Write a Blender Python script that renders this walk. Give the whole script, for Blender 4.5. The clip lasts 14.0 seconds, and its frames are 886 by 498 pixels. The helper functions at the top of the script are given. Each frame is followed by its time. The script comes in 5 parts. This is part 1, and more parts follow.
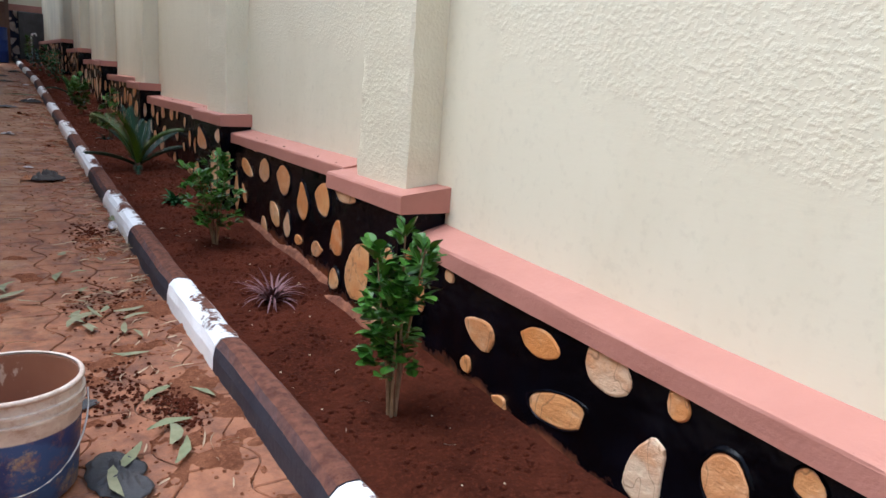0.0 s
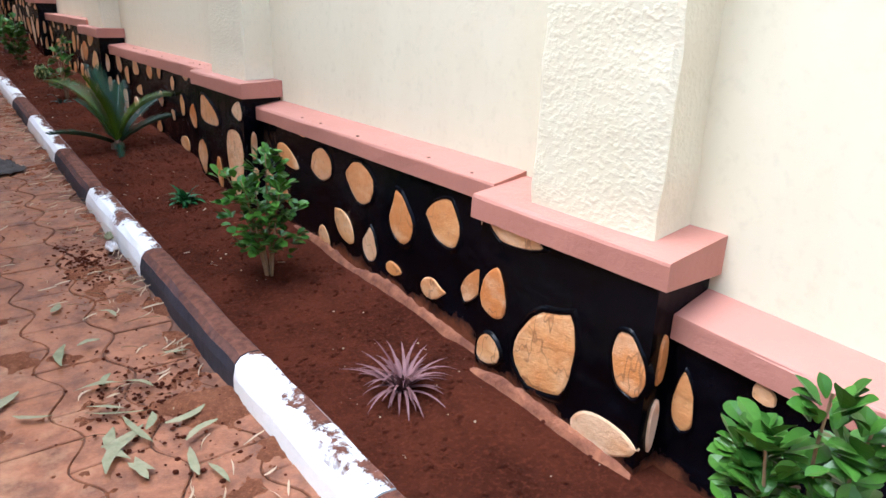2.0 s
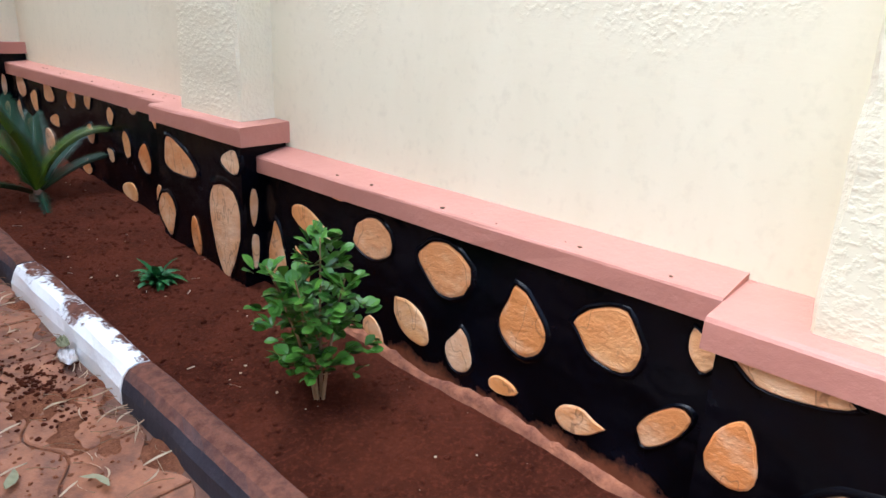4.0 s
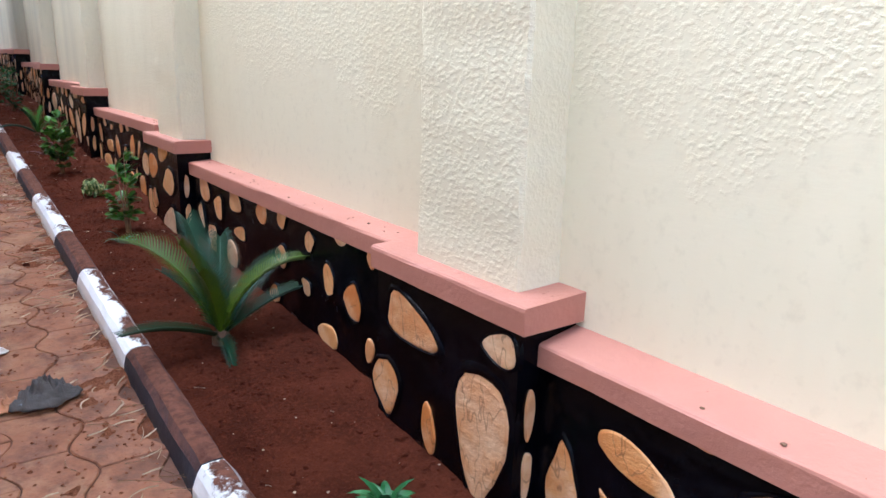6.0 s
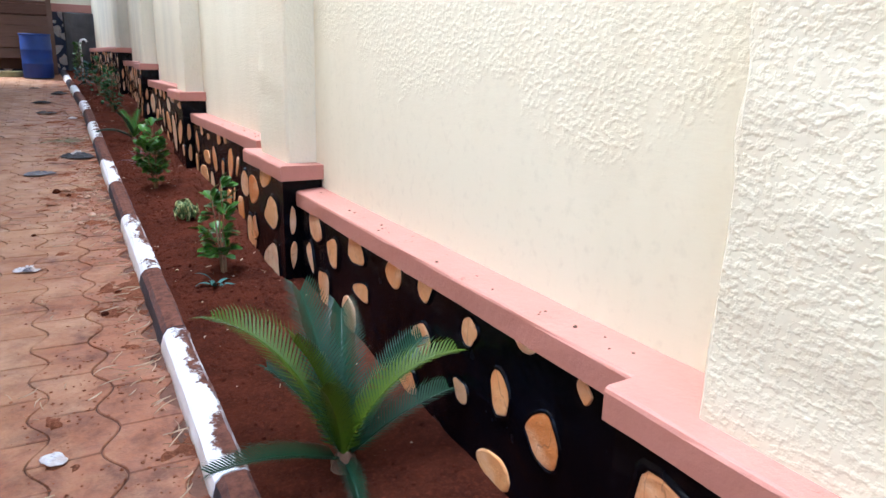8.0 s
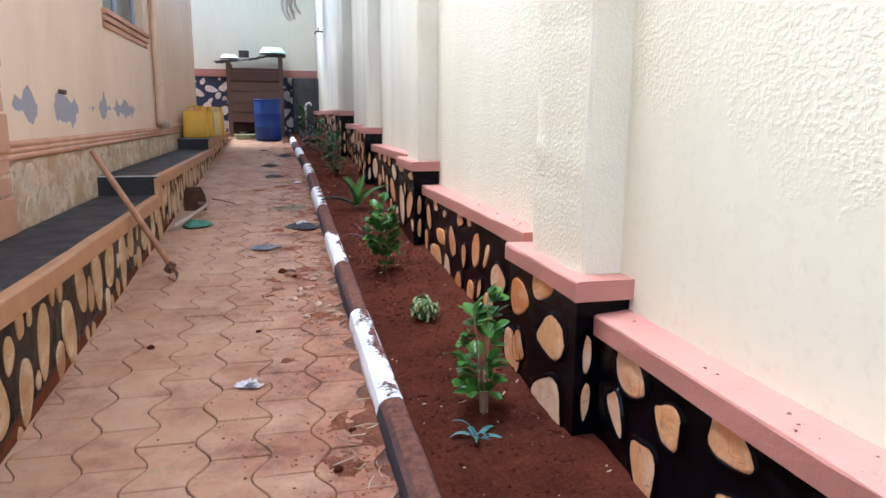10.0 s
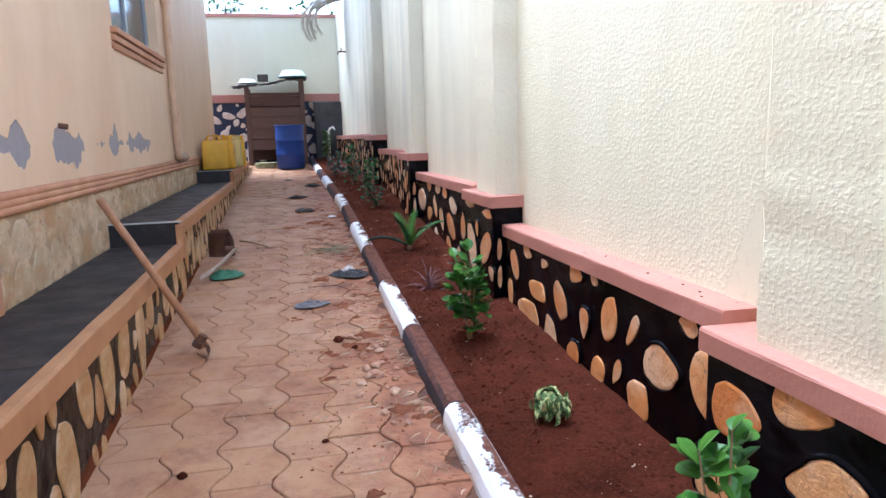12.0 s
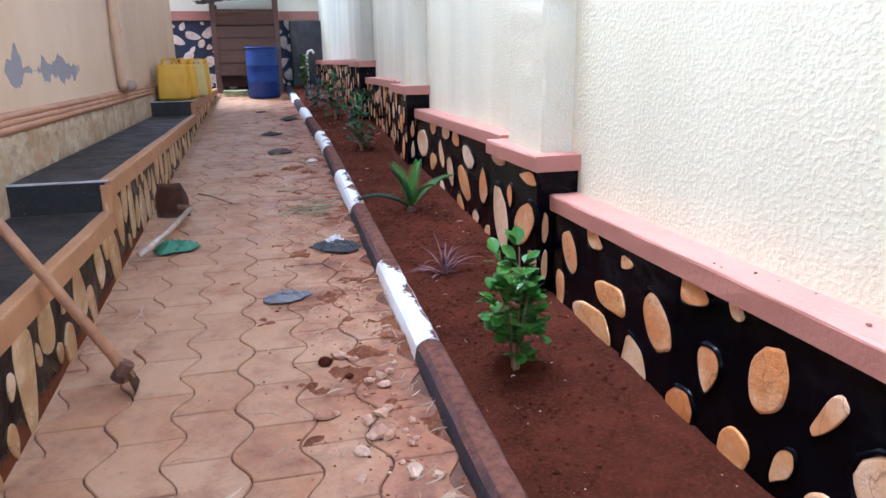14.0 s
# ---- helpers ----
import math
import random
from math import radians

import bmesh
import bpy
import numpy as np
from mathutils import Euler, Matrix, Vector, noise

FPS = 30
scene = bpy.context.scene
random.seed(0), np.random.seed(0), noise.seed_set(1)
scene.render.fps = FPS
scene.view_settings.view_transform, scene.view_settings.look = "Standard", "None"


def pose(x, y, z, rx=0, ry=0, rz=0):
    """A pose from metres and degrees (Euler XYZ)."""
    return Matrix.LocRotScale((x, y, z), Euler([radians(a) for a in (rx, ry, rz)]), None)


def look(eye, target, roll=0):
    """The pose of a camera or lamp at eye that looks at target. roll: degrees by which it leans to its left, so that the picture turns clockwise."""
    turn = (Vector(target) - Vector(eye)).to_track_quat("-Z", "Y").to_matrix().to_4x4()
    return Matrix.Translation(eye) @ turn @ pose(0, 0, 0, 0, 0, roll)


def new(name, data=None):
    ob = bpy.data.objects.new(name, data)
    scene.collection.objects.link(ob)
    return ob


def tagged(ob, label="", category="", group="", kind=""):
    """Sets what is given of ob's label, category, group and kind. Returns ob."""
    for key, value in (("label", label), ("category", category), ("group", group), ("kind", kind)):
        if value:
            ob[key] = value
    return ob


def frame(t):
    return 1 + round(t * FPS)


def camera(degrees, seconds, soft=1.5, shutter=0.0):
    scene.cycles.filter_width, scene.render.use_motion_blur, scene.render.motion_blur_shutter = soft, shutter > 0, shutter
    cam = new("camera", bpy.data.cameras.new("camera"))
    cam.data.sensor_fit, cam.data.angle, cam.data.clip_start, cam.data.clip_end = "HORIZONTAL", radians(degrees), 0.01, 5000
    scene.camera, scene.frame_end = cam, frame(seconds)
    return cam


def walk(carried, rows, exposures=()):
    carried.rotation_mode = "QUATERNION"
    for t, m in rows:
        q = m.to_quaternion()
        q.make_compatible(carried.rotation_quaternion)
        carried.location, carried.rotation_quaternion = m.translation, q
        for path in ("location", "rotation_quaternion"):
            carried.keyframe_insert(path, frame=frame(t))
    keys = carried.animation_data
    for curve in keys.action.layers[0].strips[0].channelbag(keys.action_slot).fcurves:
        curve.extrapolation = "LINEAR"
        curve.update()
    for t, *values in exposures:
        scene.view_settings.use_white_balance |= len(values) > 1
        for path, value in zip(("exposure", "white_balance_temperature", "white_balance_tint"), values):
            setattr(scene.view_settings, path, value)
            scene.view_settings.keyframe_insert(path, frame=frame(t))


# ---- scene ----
cam = camera(65.7, 14.0)
METRES, EYE, TILT, LEAN, TURN = 9.0, 1.2, -12.77, -4.2, -32.4
ROWS = [
    (0.0, 0.0, 0.0, 0.0, -0.0, 0.0, 0.0),
    (0.5, -0.0239, 0.0327, 0.0183, -0.8, -3.29, 0.46),
    (1.0, -0.0421, 0.0701, 0.0283, -2.96, -3.99, 4.33),
    (1.5, -0.0644, 0.1028, 0.0434, 0.45, -7.13, 4.51),
    (2.0, -0.0909, 0.1298, 0.0544, -3.85, -7.11, 3.35),
    (4.5, -0.1813, 0.2552, 0.0978, -13.38, -7.39, 4.54),
    (5.0, -0.1858, 0.2929, 0.1115, -5.55, -4.23, 5.36),
    (5.5, -0.1994, 0.3212, 0.1195, -1.28, -4.22, 4.95),
    (6.0, -0.2131, 0.3484, 0.1343, -2.68, -1.77, 3.38),
    (6.5, -0.2146, 0.3803, 0.1386, 0.29, -2.96, 5.13),
    (7.0, -0.2205, 0.4076, 0.1518, 7.51, -1.96, 3.91),
    (7.5, -0.2359, 0.4322, 0.1571, 8.04, -1.99, 0.82),
    (8.0, -0.2562, 0.4582, 0.1699, 4.18, -1.9, 1.83),
    (8.5, -0.2737, 0.4908, 0.176, 9.96, -3.71, 1.29),
    (9.0, -0.2908, 0.514, 0.1875, 19.27, 0.13, -1.0),
    (11.5, -0.4123, 0.6384, 0.2341, 19.6, 3.63, -0.3),
    (12.0, -0.4303, 0.6581, 0.2421, 20.63, 4.07, 1.07),
    (12.5, -0.4446, 0.6975, 0.2523, 19.98, 0.14, 3.18),
    (13.0, -0.4597, 0.7273, 0.2601, 18.01, -2.75, -0.79),
    (13.5, -0.4848, 0.7547, 0.2751, 16.32, -3.08, -1.16),
    (14.0, -0.5037, 0.7845, 0.2811, 18.99, -1.99, 0.7),
]
EXPOSURES = ((0.0, 1.62, 5370, 8), (2.0, 2.3, 5270, 8), (4.5, 2.37, 5280, 8), (6.5, 2.62, 5220, 8), (7.5, 2.82, 5180, 8), (9.0, 2.97, 5060, 8), (11.5, 2.97, 5010, 8), (14.0, 3.17, 4730, 8))
walk(cam, [(t, pose(0, 0, EYE, TILT, LEAN, TURN) @ pose(METRES * x, METRES * y, METRES * z, 90 + pitch, roll, yaw)) for t, x, y, z, yaw, pitch, roll in ROWS],
     EXPOSURES)

# ---- world and light ----
world = bpy.data.worlds.new("sky")
scene.world = world
world.use_nodes = True
wn = world.node_tree.nodes
sky = wn.new("ShaderNodeTexSky")
sky.sky_type, sky.sun_disc, sky.sun_elevation, sky.sun_rotation = "NISHITA", False, radians(68), radians(299)
sky.dust_density, sky.air_density = 2.0, 1.0
cloud = wn.new("ShaderNodeHueSaturation")
cloud.inputs["Saturation"].default_value = 0.6
world.node_tree.links.new(sky.outputs[0], cloud.inputs["Color"])
world.node_tree.links.new(cloud.outputs[0], wn["Background"].inputs[0])
wn["Background"].inputs[1].default_value = 0.15
sun = new("sun", bpy.data.lights.new("sun", "SUN"))
sun.data.energy, sun.data.angle, sun.data.color = 0.85, radians(40), (1, 0.96, 0.9)
sun.matrix_world = look((0, 0, 10), (2.15, -1.2, 4))

# ---- plan ----
KERB_Z = ((-8, 0.02), (0, 0.06), (3, 0.135), (4, 0.16), (8.1, 0.385), (12.5, 0.615), (22.3, 1.23), (30, 1.6))
KERB_X = ((-8, 0.73), (2, 0.722), (3.8, 0.702), (6, 0.672), (8, 0.672), (17, 0.67), (22, 0.52), (25, 0.45))
WALL_BEND = ((-8, 0), (17.5, 0), (24, -0.33), (30, -0.6))
KERB_W = 0.115
WALL_X, PIER_X, COPING_X, CAP_X, PLINTH_X, PIER_PLINTH_X = 1.602, 1.435, 1.452, 1.362, 1.470, 1.380
PIERS = (-0.95, 2.405, 5.145, 8.54, 11.88, 15.2, 18.25)
PIER_END = (-0.15, 3.17, 5.98, 9.40, 12.69, 16.02, 19.05)
CAPS = (0.49, 0.785, 0.93, 1.07, 1.31, 1.54, 1.775)
PANELS = (0.60, 0.805, 0.93, 1.115, 1.33, 1.56, 1.80)
FALLS = (0.05, 0.035, 0.015, 0.0, 0.0, 0.0, 0.0)
HOUSE_X, PORCH_X, HOUSE_Y = -1.35, -0.80, 5.2
END_Y = 24.0


def table(y, rows):
    return float(np.interp(y, [a for a, b in rows], [b for a, b in rows]))


def kerb_top(y):
    return table(y, KERB_Z)


def kerb_x(y):
    return table(y, KERB_X)


def paving(y):
    return kerb_top(y) - table(y, ((3.5, 0.145), (7.0, 0.105), (12, 0.095)))


def bed(x, y):
    """The soil's surface: level with the kerb, a little higher along the wall."""
    s = (x - kerb_x(y) - KERB_W) / 0.65
    return kerb_top(y) - 0.02 + 0.035 * s + 0.02 * noise.noise((x * 2.2, y * 2.2, 3)) + 0.010 * noise.noise((x * 9, y * 9, 5))


# ---- materials ----
class Nodes:
    def __init__(self, name):
        self.m = bpy.data.materials.new(name)
        self.m.use_nodes = True
        self.t = self.m.node_tree
        self.b = self.t.nodes["Principled BSDF"]

    def node(self, kind, **inputs):
        n = self.t.nodes.new(kind)
        for k, v in inputs.items():
            self.set(n.inputs[k.replace("_", " ")], v)
        return n

    def set(self, socket, v):
        if isinstance(v, bpy.types.NodeSocket):
            self.t.links.new(v, socket)
        elif isinstance(v, tuple) and len(v) == 3 and socket.type == "RGBA":
            socket.default_value = (*v, 1)
        else:
            socket.default_value = v

    def place(self, space):
        if space == "world":
            return self.node("ShaderNodeNewGeometry").outputs["Position"]
        return self.node("ShaderNodeTexCoord").outputs["Object"]

    def noise(self, where, scale, detail=4.0, rough=0.6, stretch=None):
        if stretch:
            mp = self.node("ShaderNodeMapping", Vector=where)
            mp.inputs["Scale"].default_value = stretch
            where = mp.outputs[0]
        n = self.node("ShaderNodeTexNoise", Vector=where, Scale=scale, Detail=detail, Roughness=rough)
        return n.outputs["Fac"]

    def ramp(self, fac, a, b):
        n = self.node("ShaderNodeMapRange", Value=fac)
        n.inputs["From Min"].default_value, n.inputs["From Max"].default_value = a, b
        return n.outputs[0]

    def math(self, op, a, b=0.0):
        n = self.node("ShaderNodeMath")
        n.operation = op
        self.set(n.inputs[0], a)
        self.set(n.inputs[1], b)
        return n.outputs[0]

    def mix(self, fac, a, b):
        n = self.node("ShaderNodeMixRGB")
        for i, v in enumerate((fac, a, b)):
            self.set(n.inputs[i], v)
        return n.outputs[0]

    def bump(self, height, dist, strength=1.0, under=None):
        n = self.node("ShaderNodeBump", Height=height, Distance=dist, Strength=strength)
        if under is not None:
            self.set(n.inputs["Normal"], under)
        return n.outputs[0]

    def random(self):
        return self.node("ShaderNodeObjectInfo").outputs["Random"]

    def up(self):
        n = self.node("ShaderNodeSeparateXYZ", Vector=self.node("ShaderNodeNewGeometry").outputs["Normal"])
        return n.outputs["Z"]

    def done(self, color, rough, normal=None, **more):
        self.set(self.b.inputs["Base Color"], color)
        self.set(self.b.inputs["Roughness"], rough)
        if normal is not None:
            self.set(self.b.inputs["Normal"], normal)
        for k, v in more.items():
            self.set(self.b.inputs[k.replace("_", " ")], v)
        return self.m


def plain(name, a, b, scale=8.0, rough=0.6, bump=0.002, grain=60.0, metal=0.0, space="object", vary=0.0):
    """A surface of two close colours in blotches, with fine grain in its relief."""
    n = Nodes(name)
    w = n.place(space)
    fac = n.ramp(n.noise(w, scale, 6), 0.35, 0.65)
    col = n.mix(fac, a, b)
    if vary:
        col = n.mix(n.math("MULTIPLY", n.random(), vary), col, tuple(c * 0.55 for c in a))
    return n.done(col, n.ramp(n.noise(w, scale * 3), 0.0, 1.0) if rough < 0 else rough, n.bump(n.noise(w, grain, 3), bump), Metallic=metal)


RED_SOIL, RED_SOIL_2 = (0.112, 0.0285, 0.0138), (0.056, 0.0138, 0.0070)
DUST = (0.27, 0.115, 0.065)


def make_stucco(name, a, b, rough_all, streaked=False):
    n = Nodes(name)
    w = n.place("world")
    sep = n.node("ShaderNodeSeparateXYZ", Vector=w)
    climb = n.math("MULTIPLY", sep.outputs["Y"], 0.075)
    height = n.math("SUBTRACT", sep.outputs["Z"], climb)
    edge = n.math("ADD", n.noise(w, 0.55, 2), n.math("MULTIPLY", n.noise(w, 5.0, 5, 0.7), 0.35))
    smooth_to = n.math("ADD", n.math("MULTIPLY", edge, 1.7), -0.05 if not rough_all else -5.0)
    smooth_to = n.math("SUBTRACT", smooth_to, n.math("MULTIPLY", n.ramp(sep.outputs["Y"], 9.3, 9.8), 1.5))
    coarse = n.ramp(n.math("SUBTRACT", height, smooth_to), -0.05, 0.05)
    blobs = n.ramp(n.noise(w, 66, 2.0, 0.5, (1, 0.8, 1)), 0.44, 0.68)
    lumps = n.math("ADD", blobs, n.math("MULTIPLY", n.noise(w, 24, 3, 0.5, (1, 0.8, 1)), 0.5))
    trowel = n.noise(w, 6, 5, 0.6, (1, 0.4, 1.3))
    nor = n.bump(n.math("MULTIPLY", lumps, coarse), 0.0055, 0.25)
    nor = n.bump(trowel, 0.012, 0.17, nor)
    stain = n.ramp(n.noise(w, 1.1, 5, 0.7, (1, 1, 0.35)), 0.45, 0.8)
    col = n.mix(stain, a, b)
    col = n.mix(n.math("MULTIPLY", n.ramp(n.noise(w, 26, 3), 0.55, 0.75), 0.25), col, tuple(c * 0.8 for c in b))
    if streaked:  # grey-green rain streaks, also painting in the far stretch's shade along y
        runs = n.ramp(n.math("ADD", n.noise(w, 1.7, 5, 0.6, (1, 1, 0.12)), n.math("MULTIPLY", n.noise(w, 0.8, 4), 0.3)), 0.48, 0.80)
        streak_shade = n.math("MULTIPLY", n.ramp(sep.outputs["Y"], 11.5, 17.0), n.math("MULTIPLY", runs, 0.6))
        col = n.mix(streak_shade, col, (0.34, 0.32, 0.25))
    return n.done(col, 0.75, nor)


def make_paint(name, a, b, rough, dirt_amount, chips=None):
    """Brushed paint with red dust lying on the faces that look up."""
    n = Nodes(name)
    w = n.place("world")
    col = n.mix(n.ramp(n.noise(w, 5, 5), 0.3, 0.7), a, b)
    if chips:
        col = n.mix(n.ramp(n.noise(w, 16, 6, 0.75), 0.67, 0.71), col, chips)
    up = n.ramp(n.up(), 0.5, 0.9)
    spread = n.ramp(n.noise(w, 11, 7, 0.75), 0.62 - dirt_amount, 0.70 - dirt_amount)
    dirt = n.math("MULTIPLY", up, spread)
    col = n.mix(dirt, col, n.mix(n.noise(w, 30), DUST, RED_SOIL))
    nor = n.bump(n.noise(w, 45, 5), 0.004, 0.6)
    return n.done(col, n.mix(dirt, (rough,) * 3, (0.95,) * 3), nor)


def make_kerb_paint(name, a, b, spill, chips=None):
    """Brushed kerb paint; soil from the bed lies on the top, thickest on the bed's side."""
    n = Nodes(name)
    w = n.place("world")
    sep = n.node("ShaderNodeSeparateXYZ", Vector=w)
    edge = n.math("SUBTRACT", 0.722, n.math("MULTIPLY", n.ramp(sep.outputs["Y"], 2.0, 6.0), 0.05))
    across = n.math("MULTIPLY", n.math("SUBTRACT", sep.outputs["X"], edge), 1 / KERB_W)
    col = n.mix(n.ramp(n.noise(w, 5, 5), 0.3, 0.7), a, b)
    if chips:
        col = n.mix(n.ramp(n.noise(w, 16, 6, 0.75), 0.62, 0.68), col, chips)
    up = n.ramp(n.up(), 0.35, 0.8)
    patch = n.math("ADD", n.noise(w, 6, 4, 0.6, (1, 0.6, 1)), n.math("MULTIPLY", n.noise(w, 34, 6, 0.75), 0.55))
    lie = n.ramp(n.math("ADD", patch, n.math("MULTIPLY", across, 0.34)), 1.03 - spill, 1.10 - spill)
    dirt = n.math("MULTIPLY", up, lie)
    splash = n.ramp(n.noise(w, 9, 6, 0.7), 0.66, 0.74)
    col = n.mix(n.math("MULTIPLY", splash, 0.35), col, DUST)
    col = n.mix(dirt, col, n.mix(n.ramp(n.noise(w, 24, 5), 0.35, 0.65), (0.20, 0.075, 0.042), (0.085, 0.026, 0.014)))
    nor = n.bump(n.noise(w, 45, 5), 0.004, 0.6)
    nor = n.bump(n.math("MULTIPLY", dirt, n.noise(w, 60, 6, 0.8)), 0.012, 0.8, nor)
    return n.done(col, n.mix(dirt, (0.6,) * 3, (0.95,) * 3), nor)


def make_mortar():
    n = Nodes("black_painted_mortar")
    w = n.place("world")
    col = n.mix(n.ramp(n.noise(w, 4, 6), 0.45, 0.75), (0.0012, 0.0012, 0.0022), (0.0035, 0.0036, 0.007))
    sep = n.node("ShaderNodeSeparateXYZ", Vector=w)
    low = n.math("SUBTRACT", n.math("MULTIPLY", sep.outputs["Y"], 0.051), n.math("SUBTRACT", sep.outputs["Z"], 0.03))
    near = n.math("MULTIPLY", n.ramp(sep.outputs["Y"], 5.0, 4.2), 0.085)
    splash = n.ramp(n.math("ADD", low, n.math("ADD", n.math("MULTIPLY", n.noise(w, 7, 5, 0.7), 0.2), near)), 0.165, 0.205)
    col = n.mix(n.math("MULTIPLY", splash, 0.85), col, n.mix(n.noise(w, 35, 5), (0.24, 0.085, 0.042), (0.10, 0.03, 0.015)))
    nor = n.bump(n.noise(w, 9, 2, 0.4, (1, 0.8, 1)), 0.03, 0.6)
    nor = n.bump(n.noise(w, 70, 3), 0.002, 0.3, nor)
    rough = n.mix(splash, n.math("ADD", 0.16, n.math("MULTIPLY", n.noise(w, 12, 4), 0.16)), (0.9, 0.9, 0.9))
    return n.done(col, rough, nor, IOR=1.2, Specular_IOR_Level=n.math("MULTIPLY", n.ramp(splash, 1.0, 0.0), 0.5))


def make_stone(name, colours, rough):
    n = Nodes(name)
    w = n.place("world")
    r = n.random()
    ramp = n.node("ShaderNodeValToRGB", Fac=r)
    els = ramp.color_ramp.elements
    for i, c in enumerate(colours):
        e = els[i] if i < 2 else els.new(0.5)
        e.color = (*c, 1)
    for i, e in enumerate(els):
        e.position = i / (len(els) - 1)
    streak = n.noise(w, 16, 6, 0.7, (1, 0.85, 1.2))
    patch = n.noise(w, 6.5, 4, 0.6, (1, 0.8, 1.3))
    col = n.mix(n.math("MULTIPLY", n.ramp(patch, 0.5, 0.68), 0.55), ramp.outputs[0], tuple(c * k for c, k in zip(colours[1], (0.85, 0.66, 0.5))))
    col = n.mix(n.math("MULTIPLY", n.ramp(patch, 0.50, 0.32), 0.6), col, (0.82, 0.62, 0.42))
    col = n.mix(n.math("MULTIPLY", n.ramp(streak, 0.42, 0.75), 0.5), col, (0.5, 0.19, 0.055))
    crack = n.math("ABSOLUTE", n.math("SUBTRACT", n.noise(w, 5, 3, 0.5, (1, 1.3, 0.6)), 0.5))
    col = n.mix(n.math("MULTIPLY", n.ramp(crack, 0.007, 0.002), 0.6), col, (0.22, 0.09, 0.035))
    col = n.mix(n.math("MULTIPLY", n.ramp(n.noise(w, 30, 6, 0.7), 0.58, 0.72), 0.25), col, (0.78, 0.6, 0.43))
    col = n.mix(n.math("MULTIPLY", n.ramp(n.noise(w, 70, 3), 0.64, 0.72), 0.5), col, (0.2, 0.09, 0.04))
    nor = n.bump(n.math("ADD", streak, n.math("MULTIPLY", patch, 0.8)), 0.010, 0.8)
    return n.done(col, rough, nor)


def make_soil(name, a, b, big=3.0):
    n = Nodes(name)
    w = n.place("world")
    col = n.mix(n.ramp(n.noise(w, big, 6, 0.7), 0.35, 0.65), a, b)
    col = n.mix(n.math("MULTIPLY", n.ramp(n.noise(w, 60, 4, 0.7), 0.5, 0.7), 0.5), col, tuple(c * 1.7 for c in a))
    crumbs = n.node("ShaderNodeTexVoronoi", Vector=w, Scale=55.0)
    nor = n.bump(n.noise(w, 40, 8, 0.95), 0.02, 0.9)
    nor = n.bump(crumbs.outputs["Distance"], 0.006, 0.5, nor)
    return n.done(col, 0.95, nor, Specular_IOR_Level=0.06)


def make_paver():
    n = Nodes("clay_coloured_paver")
    w = n.place("world")
    col = n.mix(n.ramp(n.noise(w, 2.5, 6, 0.65), 0.35, 0.65), (0.475, 0.258, 0.134), (0.385, 0.182, 0.084))
    col = n.mix(n.math("MULTIPLY", n.random(), 0.4), col, (0.52, 0.335, 0.20))
    sep = n.node("ShaderNodeSeparateXYZ", Vector=w)
    toward_bed = n.ramp(sep.outputs["X"], -0.05, 0.62)
    toward_start = n.ramp(sep.outputs["Y"], 9.0, 4.0)
    mud = n.math("ADD", n.noise(w, 3.2, 8, 0.72), n.math("ADD", n.math("MULTIPLY", toward_bed, 0.21), n.math("MULTIPLY", toward_start, 0.17)))
    col = n.mix(n.math("MULTIPLY", n.ramp(mud, 0.47, 0.70), 0.92), col, n.mix(n.ramp(n.math("ADD", n.noise(w, 7, 6, 0.7), n.math("MULTIPLY", toward_start, 0.05)), 0.45, 0.68), (0.31, 0.118, 0.055), (0.115, 0.038, 0.019)))
    col = n.mix(n.math("MULTIPLY", n.ramp(n.noise(w, 55, 5, 0.7), 0.55, 0.72), 0.35), col, (0.2, 0.08, 0.045))
    nor = n.bump(n.noise(w, 18, 6, 0.7), 0.006, 0.5)
    nor = n.bump(n.noise(w, 120, 3), 0.002, 0.6, nor)
    return n.done(col, n.ramp(n.noise(w, 6, 4), -0.2, 0.95), nor, Specular_IOR_Level=0.4)


def make_leaf(name, a, b, rough=0.38, tip=None):
    n = Nodes(name)
    o = n.place("object")
    col = n.mix(n.random(), a, b)
    isl = n.node("ShaderNodeNewGeometry").outputs["Random Per Island"]
    col = n.mix(n.math("MULTIPLY", isl, 0.6), col, b)
    col = n.mix(n.math("MULTIPLY", n.ramp(n.noise(o, 30, 3), 0.4, 0.7), 0.3), col, tuple(c * 0.5 for c in a))
    if tip:
        col = n.mix(n.ramp(n.noise(o, 55, 3, 0.6, (1, 1, 0.3)), 0.48, 0.56), col, tip)
    return n.done(col, rough, n.bump(n.noise(o, 40, 2), 0.002, 0.4), Specular_IOR_Level=0.22)


def make_planks():
    n = Nodes("weathered_wood")
    w = n.place("object")
    grain = n.noise(w, 6, 8, 0.7, (0.6, 6, 14))
    col = n.mix(n.ramp(grain, 0.3, 0.7), (0.16, 0.085, 0.06), (0.075, 0.038, 0.027))
    col = n.mix(n.math("MULTIPLY", n.random(), 0.5), col, (0.2, 0.13, 0.1))
    return n.done(col, 0.85, n.bump(grain, 0.004, 0.6))


